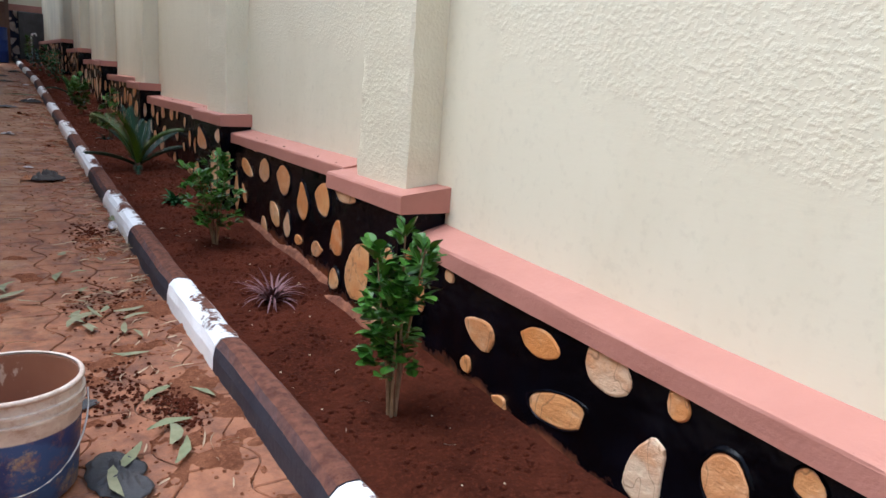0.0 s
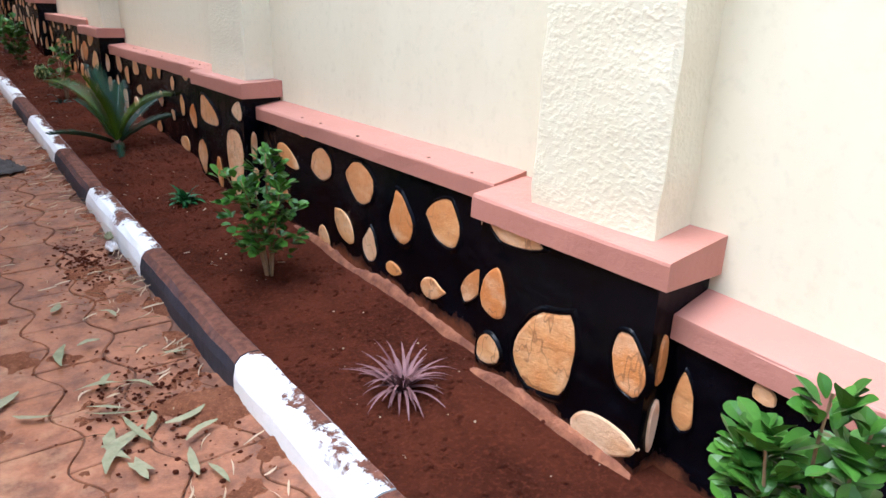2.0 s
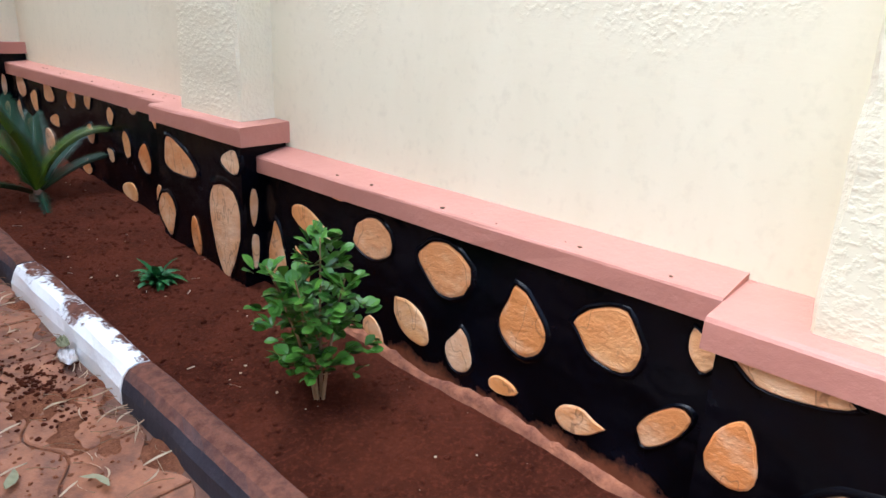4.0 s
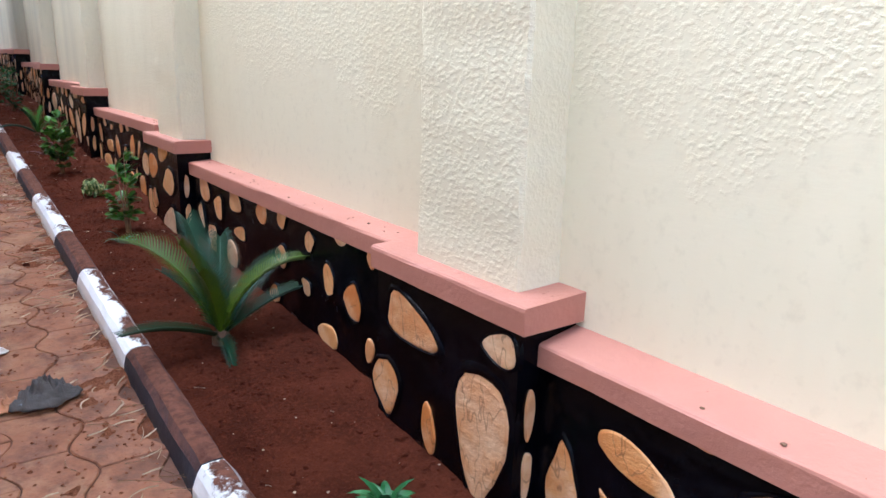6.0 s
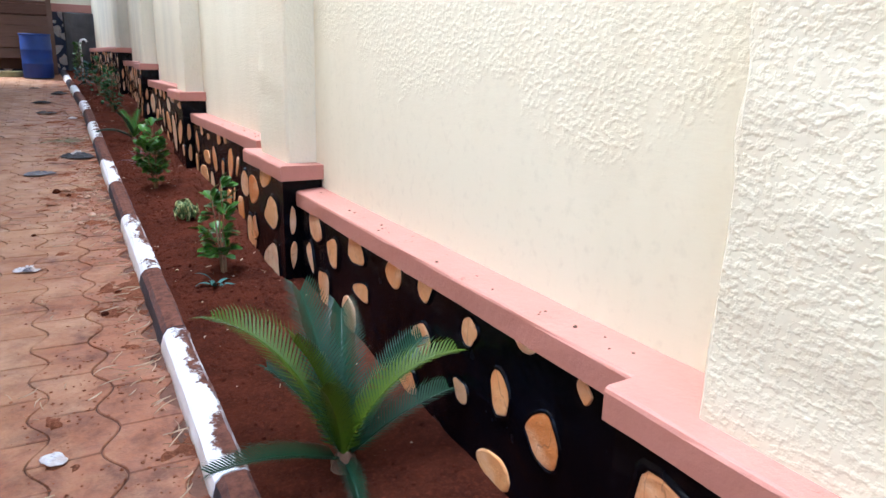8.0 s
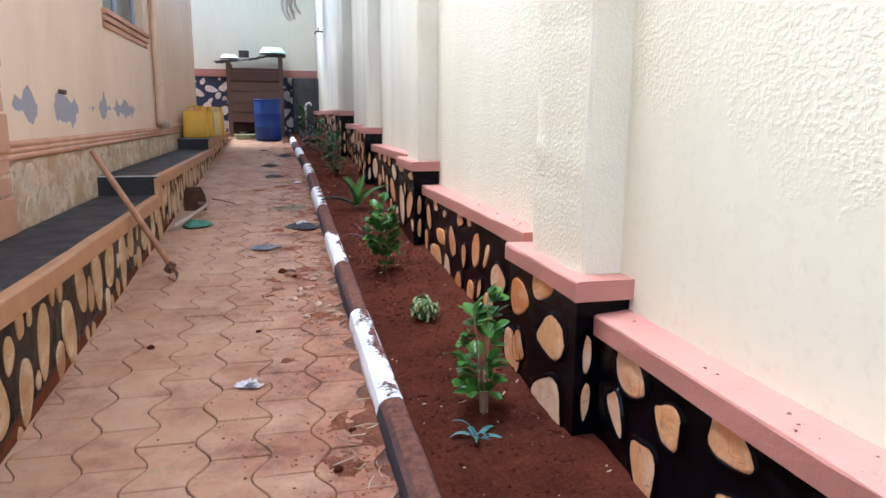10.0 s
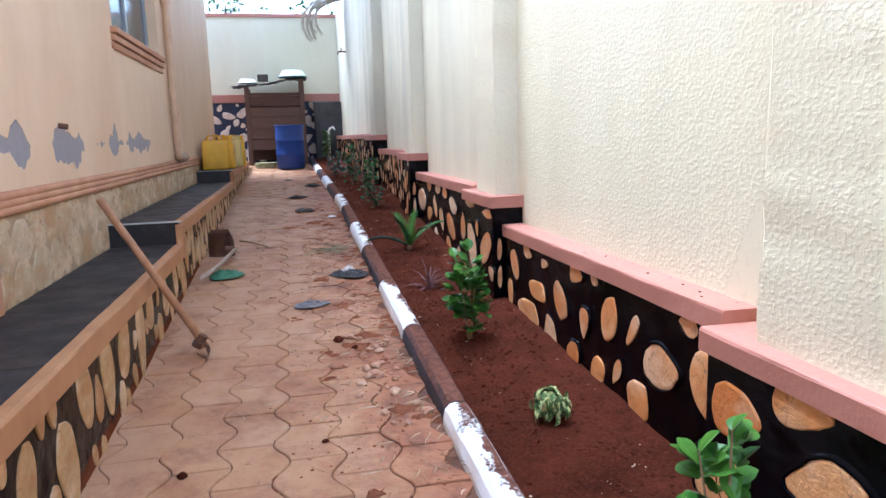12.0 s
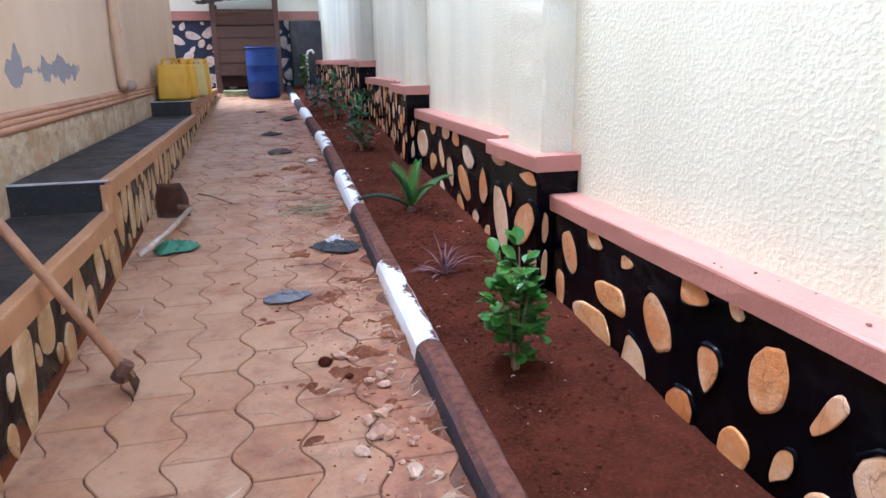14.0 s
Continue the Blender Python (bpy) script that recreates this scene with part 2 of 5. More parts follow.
def make_house_wall():
    n = Nodes("peach_house_paint")
    w = n.place("world")
    sep = n.node("ShaderNodeSeparateXYZ", Vector=w)
    col = n.mix(n.ramp(n.noise(w, 1.2, 5, 0.6, (1, 1, 0.5)), 0.35, 0.7), (0.76, 0.55, 0.36), (0.68, 0.46, 0.28))
    col = n.mix(n.math("MULTIPLY", n.ramp(n.noise(w, 5, 5, 0.65, (1, 1, 0.5)), 0.5, 0.8), 0.15), col, (0.45, 0.26, 0.14))
    band = n.math("SUBTRACT", 0.13, n.math("ABSOLUTE", n.math("SUBTRACT", sep.outputs["Z"], 1.74)))
    far = n.math("MULTIPLY", n.ramp(sep.outputs["Y"], 15.2, 14.9), n.ramp(sep.outputs["Y"], 10.6, 10.9))
    flake = n.math("ADD", n.math("MULTIPLY", band, 1.3), n.noise(w, 2.4, 4, 0.5, (1, 1, 0.7)))
    peel = n.math("MULTIPLY", n.ramp(flake, 0.635, 0.65), far)
    col = n.mix(peel, col, n.mix(n.noise(w, 20), (0.27, 0.24, 0.25), (0.36, 0.32, 0.32)))
    nor = n.bump(n.noise(w, 60, 4), 0.003, 0.4)
    nor = n.bump(n.math("SUBTRACT", 1.0, peel), 0.006, 0.8, nor)
    return n.done(col, 0.7, nor)


def make_tile():
    n = Nodes("polished_black_tile")
    w = n.place("world")
    col = n.mix(n.ramp(n.noise(w, 30, 6, 0.7), 0.5, 0.75), (0.009, 0.008, 0.009), (0.028, 0.025, 0.026))
    dust = n.ramp(n.noise(w, 3.5, 7, 0.75), 0.42, 0.75)
    col = n.mix(n.math("MULTIPLY", dust, 0.2), col, (0.13, 0.075, 0.05))
    drops = n.ramp(n.noise(w, 48, 4, 0.7), 0.66, 0.71)
    col = n.mix(n.math("MULTIPLY", drops, 0.55), col, (0.42, 0.36, 0.33))
    return n.done(col, n.math("ADD", n.ramp(n.noise(w, 5, 6, 0.7), -0.25, 0.9), n.math("MULTIPLY", drops, 0.4)), n.bump(n.noise(w, 90, 2), 0.001, 0.3), Specular_IOR_Level=0.5)


def make_bucket():
    n = Nodes("bucket_plastic")
    o = n.place("object")
    z = n.node("ShaderNodeSeparateXYZ", Vector=o).outputs["Z"]
    label = n.math("MULTIPLY", n.ramp(z, 0.232, 0.236), n.ramp(z, 0.06, 0.056))
    band = n.math("SUBTRACT", n.ramp(z, 0.245, 0.241), n.ramp(z, 0.05, 0.046))
    col = n.mix(n.ramp(n.noise(o, 12, 5), 0.4, 0.7), (0.66, 0.56, 0.47), (0.45, 0.33, 0.25))
    blue = n.mix(n.ramp(n.noise(o, 7, 3), 0.45, 0.55), (0.012, 0.03, 0.13), (0.03, 0.08, 0.22))
    blue = n.mix(n.ramp(n.noise(o, 9, 6, 0.75), 0.56, 0.66), blue, (0.35, 0.27, 0.18))
    col = n.mix(n.ramp(z, 0.225, 0.22), col, blue)
    col = n.mix(n.math("MULTIPLY", n.ramp(n.noise(o, 20, 6, 0.75), 0.5, 0.7), 0.6), col, DUST)
    return n.done(col, 0.5, n.bump(n.noise(o, 50, 3), 0.002, 0.4))


stucco = make_stucco("cream_roughcast", (0.74, 0.685, 0.505), (0.67, 0.61, 0.43), False, True)
stucco_pier = make_stucco("cream_pier_roughcast", (0.74, 0.685, 0.505), (0.67, 0.61, 0.43), True, True)
stucco_plain = make_stucco("cream_plaster", (0.74, 0.685, 0.505), (0.67, 0.61, 0.43), False)
pink = make_paint("pink_coping_paint", (0.445, 0.197, 0.145), (0.40, 0.17, 0.124), 0.6, -0.03)
mortar = make_mortar()
sandstone = make_stone("sandstone", ((0.76, 0.47, 0.25), (0.72, 0.33, 0.10), (0.58, 0.20, 0.045), (0.74, 0.40, 0.17), (0.66, 0.26, 0.07), (0.77, 0.60, 0.42)), 0.42)
tan_stone = make_stone("tan_stone", ((0.46, 0.28, 0.11), (0.38, 0.19, 0.065), (0.5, 0.33, 0.15)), 0.5)
pale_stone = make_stone("pale_stone", ((0.8, 0.74, 0.68), (0.7, 0.62, 0.55), (0.78, 0.7, 0.62)), 0.6)
soil = make_soil("red_garden_soil", RED_SOIL, RED_SOIL_2)
loose_soil = make_soil("loose_red_soil", (0.31, 0.125, 0.064), (0.20, 0.072, 0.037), 9.0)
paver_mat = make_paver()
joint = plain("joint_dirt", (0.095, 0.042, 0.025), (0.17, 0.078, 0.045), 12, 0.95, 0.004, space="world")
kerb_white = make_kerb_paint("white_kerb_paint", (0.93, 0.93, 0.92), (0.86, 0.86, 0.85), 0.06)
kerb_black = make_kerb_paint("black_kerb_paint", (0.016, 0.018, 0.03), (0.034, 0.036, 0.05), 0.5, (0.09, 0.055, 0.045))
house_wall = make_house_wall()
house_trim = plain("terracotta_trim_paint", (0.55, 0.29, 0.16), (0.43, 0.2, 0.1), 3, 0.65, 0.003, 70, space="world")
house_plinth_mortar = plain("pale_plinth_mortar", (0.44, 0.32, 0.2), (0.36, 0.25, 0.15), 6, 0.8, 0.006, 30, space="world")
plinth_stone = make_stone("pale_plinth_stone", ((0.52, 0.4, 0.24), (0.45, 0.31, 0.16), (0.56, 0.45, 0.3)), 0.7)
tile = make_tile()
tile_edge = plain("pale_tile_trim", (0.55, 0.53, 0.52), (0.42, 0.4, 0.39), 10, 0.4)
nosing_mat = make_paint("brown_nosing_paint", (0.46, 0.235, 0.10), (0.37, 0.17, 0.07), 0.6, -0.04)
leaf_green = make_leaf("glossy_green_leaf", (0.018, 0.072, 0.010), (0.078, 0.185, 0.022), 0.3)
leaf_dark = make_leaf("dark_green_leaf", (0.015, 0.075, 0.026), (0.04, 0.15, 0.04))
leaf_var = make_leaf("variegated_leaf", (0.035, 0.085, 0.02), (0.09, 0.15, 0.04), 0.5, (0.40, 0.40, 0.16))
leaf_purple = make_leaf("purple_grey_leaf", (0.085, 0.03, 0.034), (0.25, 0.125, 0.125), 0.5)
leaf_blue = make_leaf("blue_green_leaf", (0.03, 0.11, 0.085), (0.09, 0.2, 0.18), 0.5)
frond_young = make_leaf("young_frond", (0.034, 0.066, 0.003), (0.072, 0.112, 0.005), 0.45)
frond_old = make_leaf("blue_frond", (0.006, 0.030, 0.014), (0.018, 0.058, 0.030), 0.42)
frond_mid = make_leaf("green_frond", (0.025, 0.09, 0.01), (0.06, 0.16, 0.02), 0.4)
frond_dark = make_leaf("dark_frond", (0.006, 0.024, 0.008), (0.012, 0.042, 0.015), 0.5)
dead_leaf = make_leaf("dead_frond", (0.26, 0.2, 0.15), (0.4, 0.33, 0.26), 0.9)
stem_mat = plain("stem_bark", (0.28, 0.17, 0.09), (0.17, 0.1, 0.05), 20, 0.8)
trunk_mat = plain("cycad_trunk_bark", (0.17, 0.09, 0.05), (0.09, 0.045, 0.025), 30, 0.9, 0.006)
cut_leaf = make_leaf("cut_leaf_scrap", (0.09, 0.14, 0.055), (0.33, 0.29, 0.18), 0.7)
straw_mat = make_leaf("straw", (0.36, 0.24, 0.14), (0.60, 0.46, 0.32), 0.9)
drum_blue = plain("blue_drum_plastic", (0.006, 0.042, 0.235), (0.005, 0.03, 0.17), 3, 0.5, 0.002)
can_yellow = plain("yellow_jerrycan_plastic", (0.78, 0.44, 0.012), (0.66, 0.35, 0.012), 4, 0.4, 0.003)
can_pale = plain("faded_yellow_plastic", (0.72, 0.56, 0.2), (0.62, 0.46, 0.16), 4, 0.45, 0.003)
planks = make_planks()
sheet_metal = plain("rusty_roof_sheet", (0.06, 0.055, 0.052), (0.11, 0.085, 0.07), 5, 0.6, 0.003, metal=0.4)
pipe_mat = plain("peach_painted_pipe", (0.68, 0.47, 0.3), (0.58, 0.37, 0.22), 4, 0.5)
white_plastic = plain("white_plastic", (0.8, 0.8, 0.8), (0.68, 0.68, 0.68), 6, 0.4)
mint_plastic = plain("pale_mint_plastic", (0.6, 0.78, 0.72), (0.52, 0.7, 0.66), 6, 0.35)
bucket_mat = make_bucket()
mud_stain = plain("dried_mud_stain", (0.3, 0.13, 0.075), (0.17, 0.065, 0.036), 9, 0.7, 0.003)
footing_mat = plain("dusty_footing_mortar", (0.30, 0.115, 0.055), (0.13, 0.042, 0.021), 14, 0.95, 0.01, 45, space="world")
n = Nodes("bucket_inside_mud")
o = n.place("object")
bucket_inside = n.done(n.mix(n.ramp(n.noise(o, 13, 5, 0.65, (1, 1, 0.45)), 0.60, 0.64), n.mix(n.noise(o, 5, 4), (0.33, 0.135, 0.07), (0.2, 0.075, 0.04)), (0.55, 0.38, 0.28)), 0.6, n.bump(n.noise(o, 30, 4), 0.003, 0.5))
wire_mat = plain("galvanised_wire", (0.5, 0.48, 0.45), (0.38, 0.35, 0.32), 20, 0.45, metal=0.7)
rag_black = plain("black_cloth", (0.028, 0.027, 0.029), (0.06, 0.055, 0.055), 9, 0.7, 0.004, 90)
rag_grey = plain("grey_brown_cloth", (0.11, 0.095, 0.085), (0.06, 0.05, 0.045), 9, 0.85, 0.004, 90)
bag_blue = plain("grey_blue_plastic", (0.11, 0.13, 0.17), (0.2, 0.17, 0.16), 6, 0.35, 0.003)
bag_green = plain("green_woven_plastic", (0.035, 0.14, 0.075), (0.07, 0.2, 0.11), 7, 0.5, 0.003)
paper_mat = plain("dirty_paper", (0.7, 0.68, 0.68), (0.5, 0.42, 0.36), 14, 0.7)
paper_orange = plain("orange_wrapper", (0.5, 0.2, 0.08), (0.35, 0.15, 0.07), 14, 0.5)
handle_wood = plain("worn_handle_wood", (0.44, 0.22, 0.1), (0.3, 0.14, 0.065), 12, 0.6)
rust = plain("rusty_steel", (0.2, 0.095, 0.055), (0.11, 0.055, 0.04), 14, 0.75, 0.004, metal=0.4)
handle_pale = plain("pale_handle", (0.55, 0.42, 0.33), (0.4, 0.28, 0.2), 14, 0.6)
frame_grey = plain("grey_aluminium", (0.35, 0.35, 0.36), (0.28, 0.28, 0.29), 5, 0.35, 0.001, metal=0.6)
door_white = plain("white_door_paint", (0.72, 0.77, 0.8), (0.64, 0.7, 0.74), 3, 0.5)
chrome = plain("chrome", (0.7, 0.7, 0.7), (0.6, 0.6, 0.6), 5, 0.2, 0.001, metal=1.0)
grey_cloth = plain("grey_cement", (0.09, 0.088, 0.09), (0.05, 0.048, 0.05), 3, 0.8, 0.004, 30)
hose_mat = plain("pale_green_hose", (0.42, 0.42, 0.22), (0.3, 0.3, 0.14), 9, 0.5)
rubble_mat = make_stone("rubble_stone", ((0.42, 0.25, 0.17), (0.34, 0.16, 0.095), (0.48, 0.33, 0.25)), 0.9)
back_mortar = plain("blue_black_mortar", (0.012, 0.018, 0.05), (0.02, 0.026, 0.06), 5, 0.6, 0.01, 20)
foliage_far = make_leaf("far_foliage", (0.03, 0.08, 0.025), (0.07, 0.13, 0.04), 0.6)
glass = Nodes("window_glass").done((0.05, 0.055, 0.06), 0.12, None, Specular_IOR_Level=0.25)
roof_tile = plain("roof_fascia_paint", (0.42, 0.23, 0.15), (0.33, 0.17, 0.1), 4, 0.7)


# ---- building helpers ----
def thing(name, label, category, at=(0, 0, 0), group="", kind="", turn=0.0):
    ob = new(name)
    ob.matrix_basis = pose(*at, 0, 0, turn)
    ob.empty_display_size = 0.1
    return tagged(ob, label, category, group, kind)


def part(name, bm, material, parent=None, label="", smooth=False):
    me = bpy.data.meshes.new(name)
    bm.to_mesh(me)
    bm.free()
    return part_mesh(name, me, material, parent, label, smooth)


def part_mesh(name, me, material, parent=None, label="", smooth=False):
    if not me.materials:
        me.materials.append(material)
        if smooth:
            for p in me.polygons:
                p.use_smooth = True
    ob = new(name, me)
    ob.parent = parent
    return tagged(ob, label)


def raw(name, verts, faces):
    me = bpy.data.meshes.new(name)
    me.from_pydata([tuple(v) for v in verts], [], [tuple(f) for f in faces])
    me.update()
    return me


def box(x0, x1, y0, y1, z0, z1, bevel=0.0, seg=2, bm=None):
    own = bm is None
    bm = bm or bmesh.new()
    made = bmesh.ops.create_cube(bm, size=1, matrix=Matrix.LocRotScale(((x0 + x1) / 2, (y0 + y1) / 2, (z0 + z1) / 2), None, (x1 - x0, y1 - y0, z1 - z0)))
    if bevel:
        edges = list({e for v in made["verts"] for e in v.link_edges})
        bmesh.ops.bevel(bm, geom=edges, offset=bevel, segments=seg, affect="EDGES", profile=0.6)
    return bm


def beam(x0, x1, y0, y1, z0, z1, bevel=0.008, wobble=0.003, step=0.25, bend=True, z_slope=0.0, fall=0.0):
    """A long bar along y with rounded long edges and a hand-made waver."""
    k = bevel
    prof = [(x0, z0), (x1, z0), (x1, z1 + fall), (x0 + k, z1), (x0 + k * 0.3, z1 - k * 0.3), (x0, z1 - k)]
    bm = bmesh.new()
    n = max(1, int(round((y1 - y0) / step)))
    rings = []
    for i in range(n + 1):
        y = y0 + (y1 - y0) * i / n
        ring = []
        for j, (x, z) in enumerate(prof):
            w = noise.noise_vector((x0 * 3, y * 4.1, z * 9 + j)) * wobble
            ring.append(bm.verts.new((x + (w.x if x < x1 else 0) + (table(y, WALL_BEND) if bend else 0), y, z + w.z + z_slope * (y - y0))))
        rings.append(ring)
    m = len(prof)
    for a, b in zip(rings, rings[1:]):
        for j in range(m):
            bm.faces.new((a[j], a[(j + 1) % m], b[(j + 1) % m], b[j]))
    bm.faces.new(rings[0])
    bm.faces.new(rings[-1][::-1])
    bmesh.ops.recalc_face_normals(bm, faces=bm.faces)
    return bm


def tube(points, radius, sides=8, taper=1.0, bm=None):
    bm = bm or bmesh.new()
    pts = [Vector(p) for p in points]
    rings = []
    for i, p in enumerate(pts):
        d = (pts[min(i + 1, len(pts) - 1)] - pts[max(i - 1, 0)]).normalized()
        u = d.orthogonal().normalized()
        v = d.cross(u)
        r = radius * (1 + (taper - 1) * i / max(1, len(pts) - 1))
        rings.append([bm.verts.new(p + r * (math.cos(2 * math.pi * k / sides) * u + math.sin(2 * math.pi * k / sides) * v)) for k in range(sides)])
    for a, b in zip(rings, rings[1:]):
        off = min(range(sides), key=lambda s: (a[0].co - b[s].co).length)
        for k in range(sides):
            bm.faces.new((a[k], a[(k + 1) % sides], b[(k + 1 + off) % sides], b[(k + off) % sides]))
    bm.faces.new(rings[0][::-1])
    bm.faces.new(rings[-1])
    bmesh.ops.recalc_face_normals(bm, faces=bm.faces)
    return bm


def lathe(profile, sides=32):
    bm = bmesh.new()
    rings = []
    for r, z in profile:
        rings.append([bm.verts.new((r * math.cos(2 * math.pi * k / sides), r * math.sin(2 * math.pi * k / sides), z)) for k in range(sides)])
    for a, b in zip(rings, rings[1:]):
        for k in range(sides):
            bm.faces.new((a[k], a[(k + 1) % sides], b[(k + 1) % sides], b[k]))
    return bm


def crumpled(sx, sy, sz, seed, cuts=3, rough=0.5):
    """A crumpled lump of cloth or foil that lies flat below: uneven outline, sharp creases."""
    bm = bmesh.new()
    bmesh.ops.create_icosphere(bm, subdivisions=cuts + (1 if cuts > 3 else 0), radius=1)
    for v in bm.verts:
        c = v.co.copy()
        q = Vector((c.x + seed * 3.1, c.y - seed, c.z * 0.6))
        outline = 1 + rough * 0.9 * noise.noise(q * 1.3)
        crease = 1 - abs(noise.noise(q * 2.3)) * 2.2
        fine = 1 - abs(noise.noise(q * 5.5 + Vector((9, 0, 0)))) * 2
        lift = 0.75 + rough * (0.75 * crease + 0.28 * fine)
        wob = noise.noise_vector(q * 3.0) * 0.22 * rough
        v.co = Vector(((c.x * outline + wob.x) * sx, (c.y * outline + wob.y) * sy, max(c.z * lift, -0.1) * sz))
    return bm


def cloth(sx, sy, sz, seed, rough=0.5):
    """A dropped piece of cloth or plastic: ragged outline, sharp folds, a thin edge."""
    bm = bmesh.new()
    rings = []
    for k in range(1, 15):
        rad = k / 14
        ring = []
        for i in range(44):
            a = 2 * math.pi * i / 44
            out = 1 + rough * 0.55 * noise.noise((math.cos(a) * 1.4 + seed, math.sin(a) * 1.4, seed)) + rough * 0.2 * noise.noise((math.cos(a) * 4, math.sin(a) * 4 + seed, 2))
            x, y = rad * math.cos(a) * out, rad * math.sin(a) * out
            w = noise.noise_vector((x * 1.2, y * 1.2, seed)) * 0.7
            fold = (1 - abs(noise.noise((x * 1.9 + w.x, y * 1.9 + w.y, seed + 4))) * 2.4) ** 2
            crimp = 1 - abs(noise.noise((x * 5 + w.x * 2, y * 5, seed + 8))) * 2
            h = (0.15 + 0.75 * fold + 0.18 * crimp) * (1 - rad ** 3) * (0.6 + rough * 0.6) + 0.10 * (1 + noise.noise((x * 3, y * 3, seed + 1)))
            ring.append(bm.verts.new(((x + w.x * 0.12) * sx * 1.15, (y + w.y * 0.12) * sy * 1.15, max(0.0, h) * sz)))
        rings.append(ring)
    for p, q in zip(rings, rings[1:]):
        for i in range(44):
            bm.faces.new((p[i], p[(i + 1) % 44], q[(i + 1) % 44], q[i]))
    bm.faces.new(rings[0])
    bmesh.ops.recalc_face_normals(bm, faces=bm.faces)
    bmesh.ops.solidify(bm, geom=bm.faces, thickness=0.003)
    return bm


def sheet(name, material, x_of, xs, y0, y1, step, height, parent=None, label=""):
    """A draped sheet of ground between two lines along the walk."""
    ys = np.arange(y0, y1 + step * 0.5, step)
    verts, faces = [], []
    for y in ys:
        a, b = x_of(y)
        for s in np.linspace(0, 1, xs):
            x = a + (b - a) * s
            verts.append((x, y, height(x, y)))
    for i in range(len(ys) - 1):
        for j in range(xs - 1):
            k = i * xs + j
            faces.append((k, k + 1, k + xs + 1, k + xs))
    return part_mesh(name, raw(name, verts, faces), material, parent, label, True)


rng = random.Random(7)

# ---- ground, pavement, bed and kerb ----
ground = part("ground", box(-300, 300, -300, 300, -0.9, -0.6), soil)
tagged(ground, "bare red earth around the walled yard", "ground", kind="structure")
pavement = sheet("pavement", joint, lambda y: (-6.0 if y > 20 or y < HOUSE_Y else -1.45, kerb_x(y) + 0.01), 12, -8, END_Y + 0.2, 0.4, lambda x, y: paving(y) - 0.010)
tagged(pavement, "walk of clay-coloured wavy interlocking pavers, muddied with red soil", "pavement", kind="structure")
flower_bed = sheet("flower_bed", soil, lambda y: (kerb_x(y) + KERB_W - 0.01, WALL_X + 0.02 + table(y, WALL_BEND)), 18, -8, END_Y, 0.05, bed)
tagged(flower_bed, "narrow bed of freshly dug dark red soil along the wall", "flower bed", kind="structure")

kerb = thing("kerb", "kerb of long stones painted white and black in turn", "kerb", kind="structure")
WHITES = ((-4.2, -3.0), (-1.9, -0.7), (0.45, 1.6), (2.78, 3.68), (4.84, 5.96), (6.98, 8.2), (9.1, 10.37), (11.55, 12.7), (14.0, 15.25), (16.55, 17.6), (18.9, 20.0), (21.2, 22.2))


def kerb_stone(y0, y1, material, label):
    y0, y1 = y0 + 0.004, y1 - 0.004
    bm = bmesh.new()
    rings = []
    n = max(2, int((y1 - y0) / 0.06))
    for i in range(n + 1):
        y = y0 + (y1 - y0) * i / n
        z, xl = kerb_top(y), kerb_x(y)
        end = 0.006 if i in (0, n) else 0.0
        ring = []
        for j, (dx, dz) in enumerate(((-0.012, -0.3), (-0.003, -0.075), (0.008, -0.03), (0.030, -0.005), (0.06, 0.003), (KERB_W - 0.014, 0.0), (KERB_W, -0.014), (KERB_W, -0.3))):
            w = noise.noise_vector((dx * 20, y * 7, j * 3.3)) * 0.006
            ring.append(bm.verts.new((xl + dx + w.x, y, z + dz + w.z - end)))
        rings.append(ring)
    for a, b in zip(rings, rings[1:]):
        for j in range(7):
            bm.faces.new((a[j], b[j], b[j + 1], a[j + 1]))
    bm.faces.new(rings[0])
    bm.faces.new(rings[-1][::-1])
    bmesh.ops.recalc_face_normals(bm, faces=bm.faces)
    part("kerb_stone", bm, material, kerb, label)


last = -8.0
for a, b in WHITES:
    kerb_stone(last, a, kerb_black, "black-painted kerb stone with soil on top")
    kerb_stone(a, b, kerb_white, "white-painted kerb stone with soil on top")
    last = b
kerb_stone(last, END_Y - 0.1, kerb_black, "black-painted kerb stone with soil on top")

# loose soil that spilt from the bed over the pavers
spill = sheet("spilt_soil", loose_soil, lambda y: (-0.75, kerb_x(y) + 0.004), 70, -2, 21, 0.022,
              lambda x, y: paving(y) - 0.012 + 0.042 * max(-0.2, noise.fractal((x * 4.2, y * 4.2, 1.5), 0.6, 2.2, 7) * 0.8 - 0.30
                                                        + 0.22 * max(0, (x + 0.05) / 0.7) ** 2 - table(y, ((5, 0.0), (8, 0.45))) * max(0, 0.25 - x) + table(y, ((4, 0.16), (6.5, 0.02), (8.5, -0.05), (10.5, 0.03), (14, 0.05)))))
tagged(spill, "thin crumbly patches of red soil spilt over the pavers", "soil", kind="stuff")


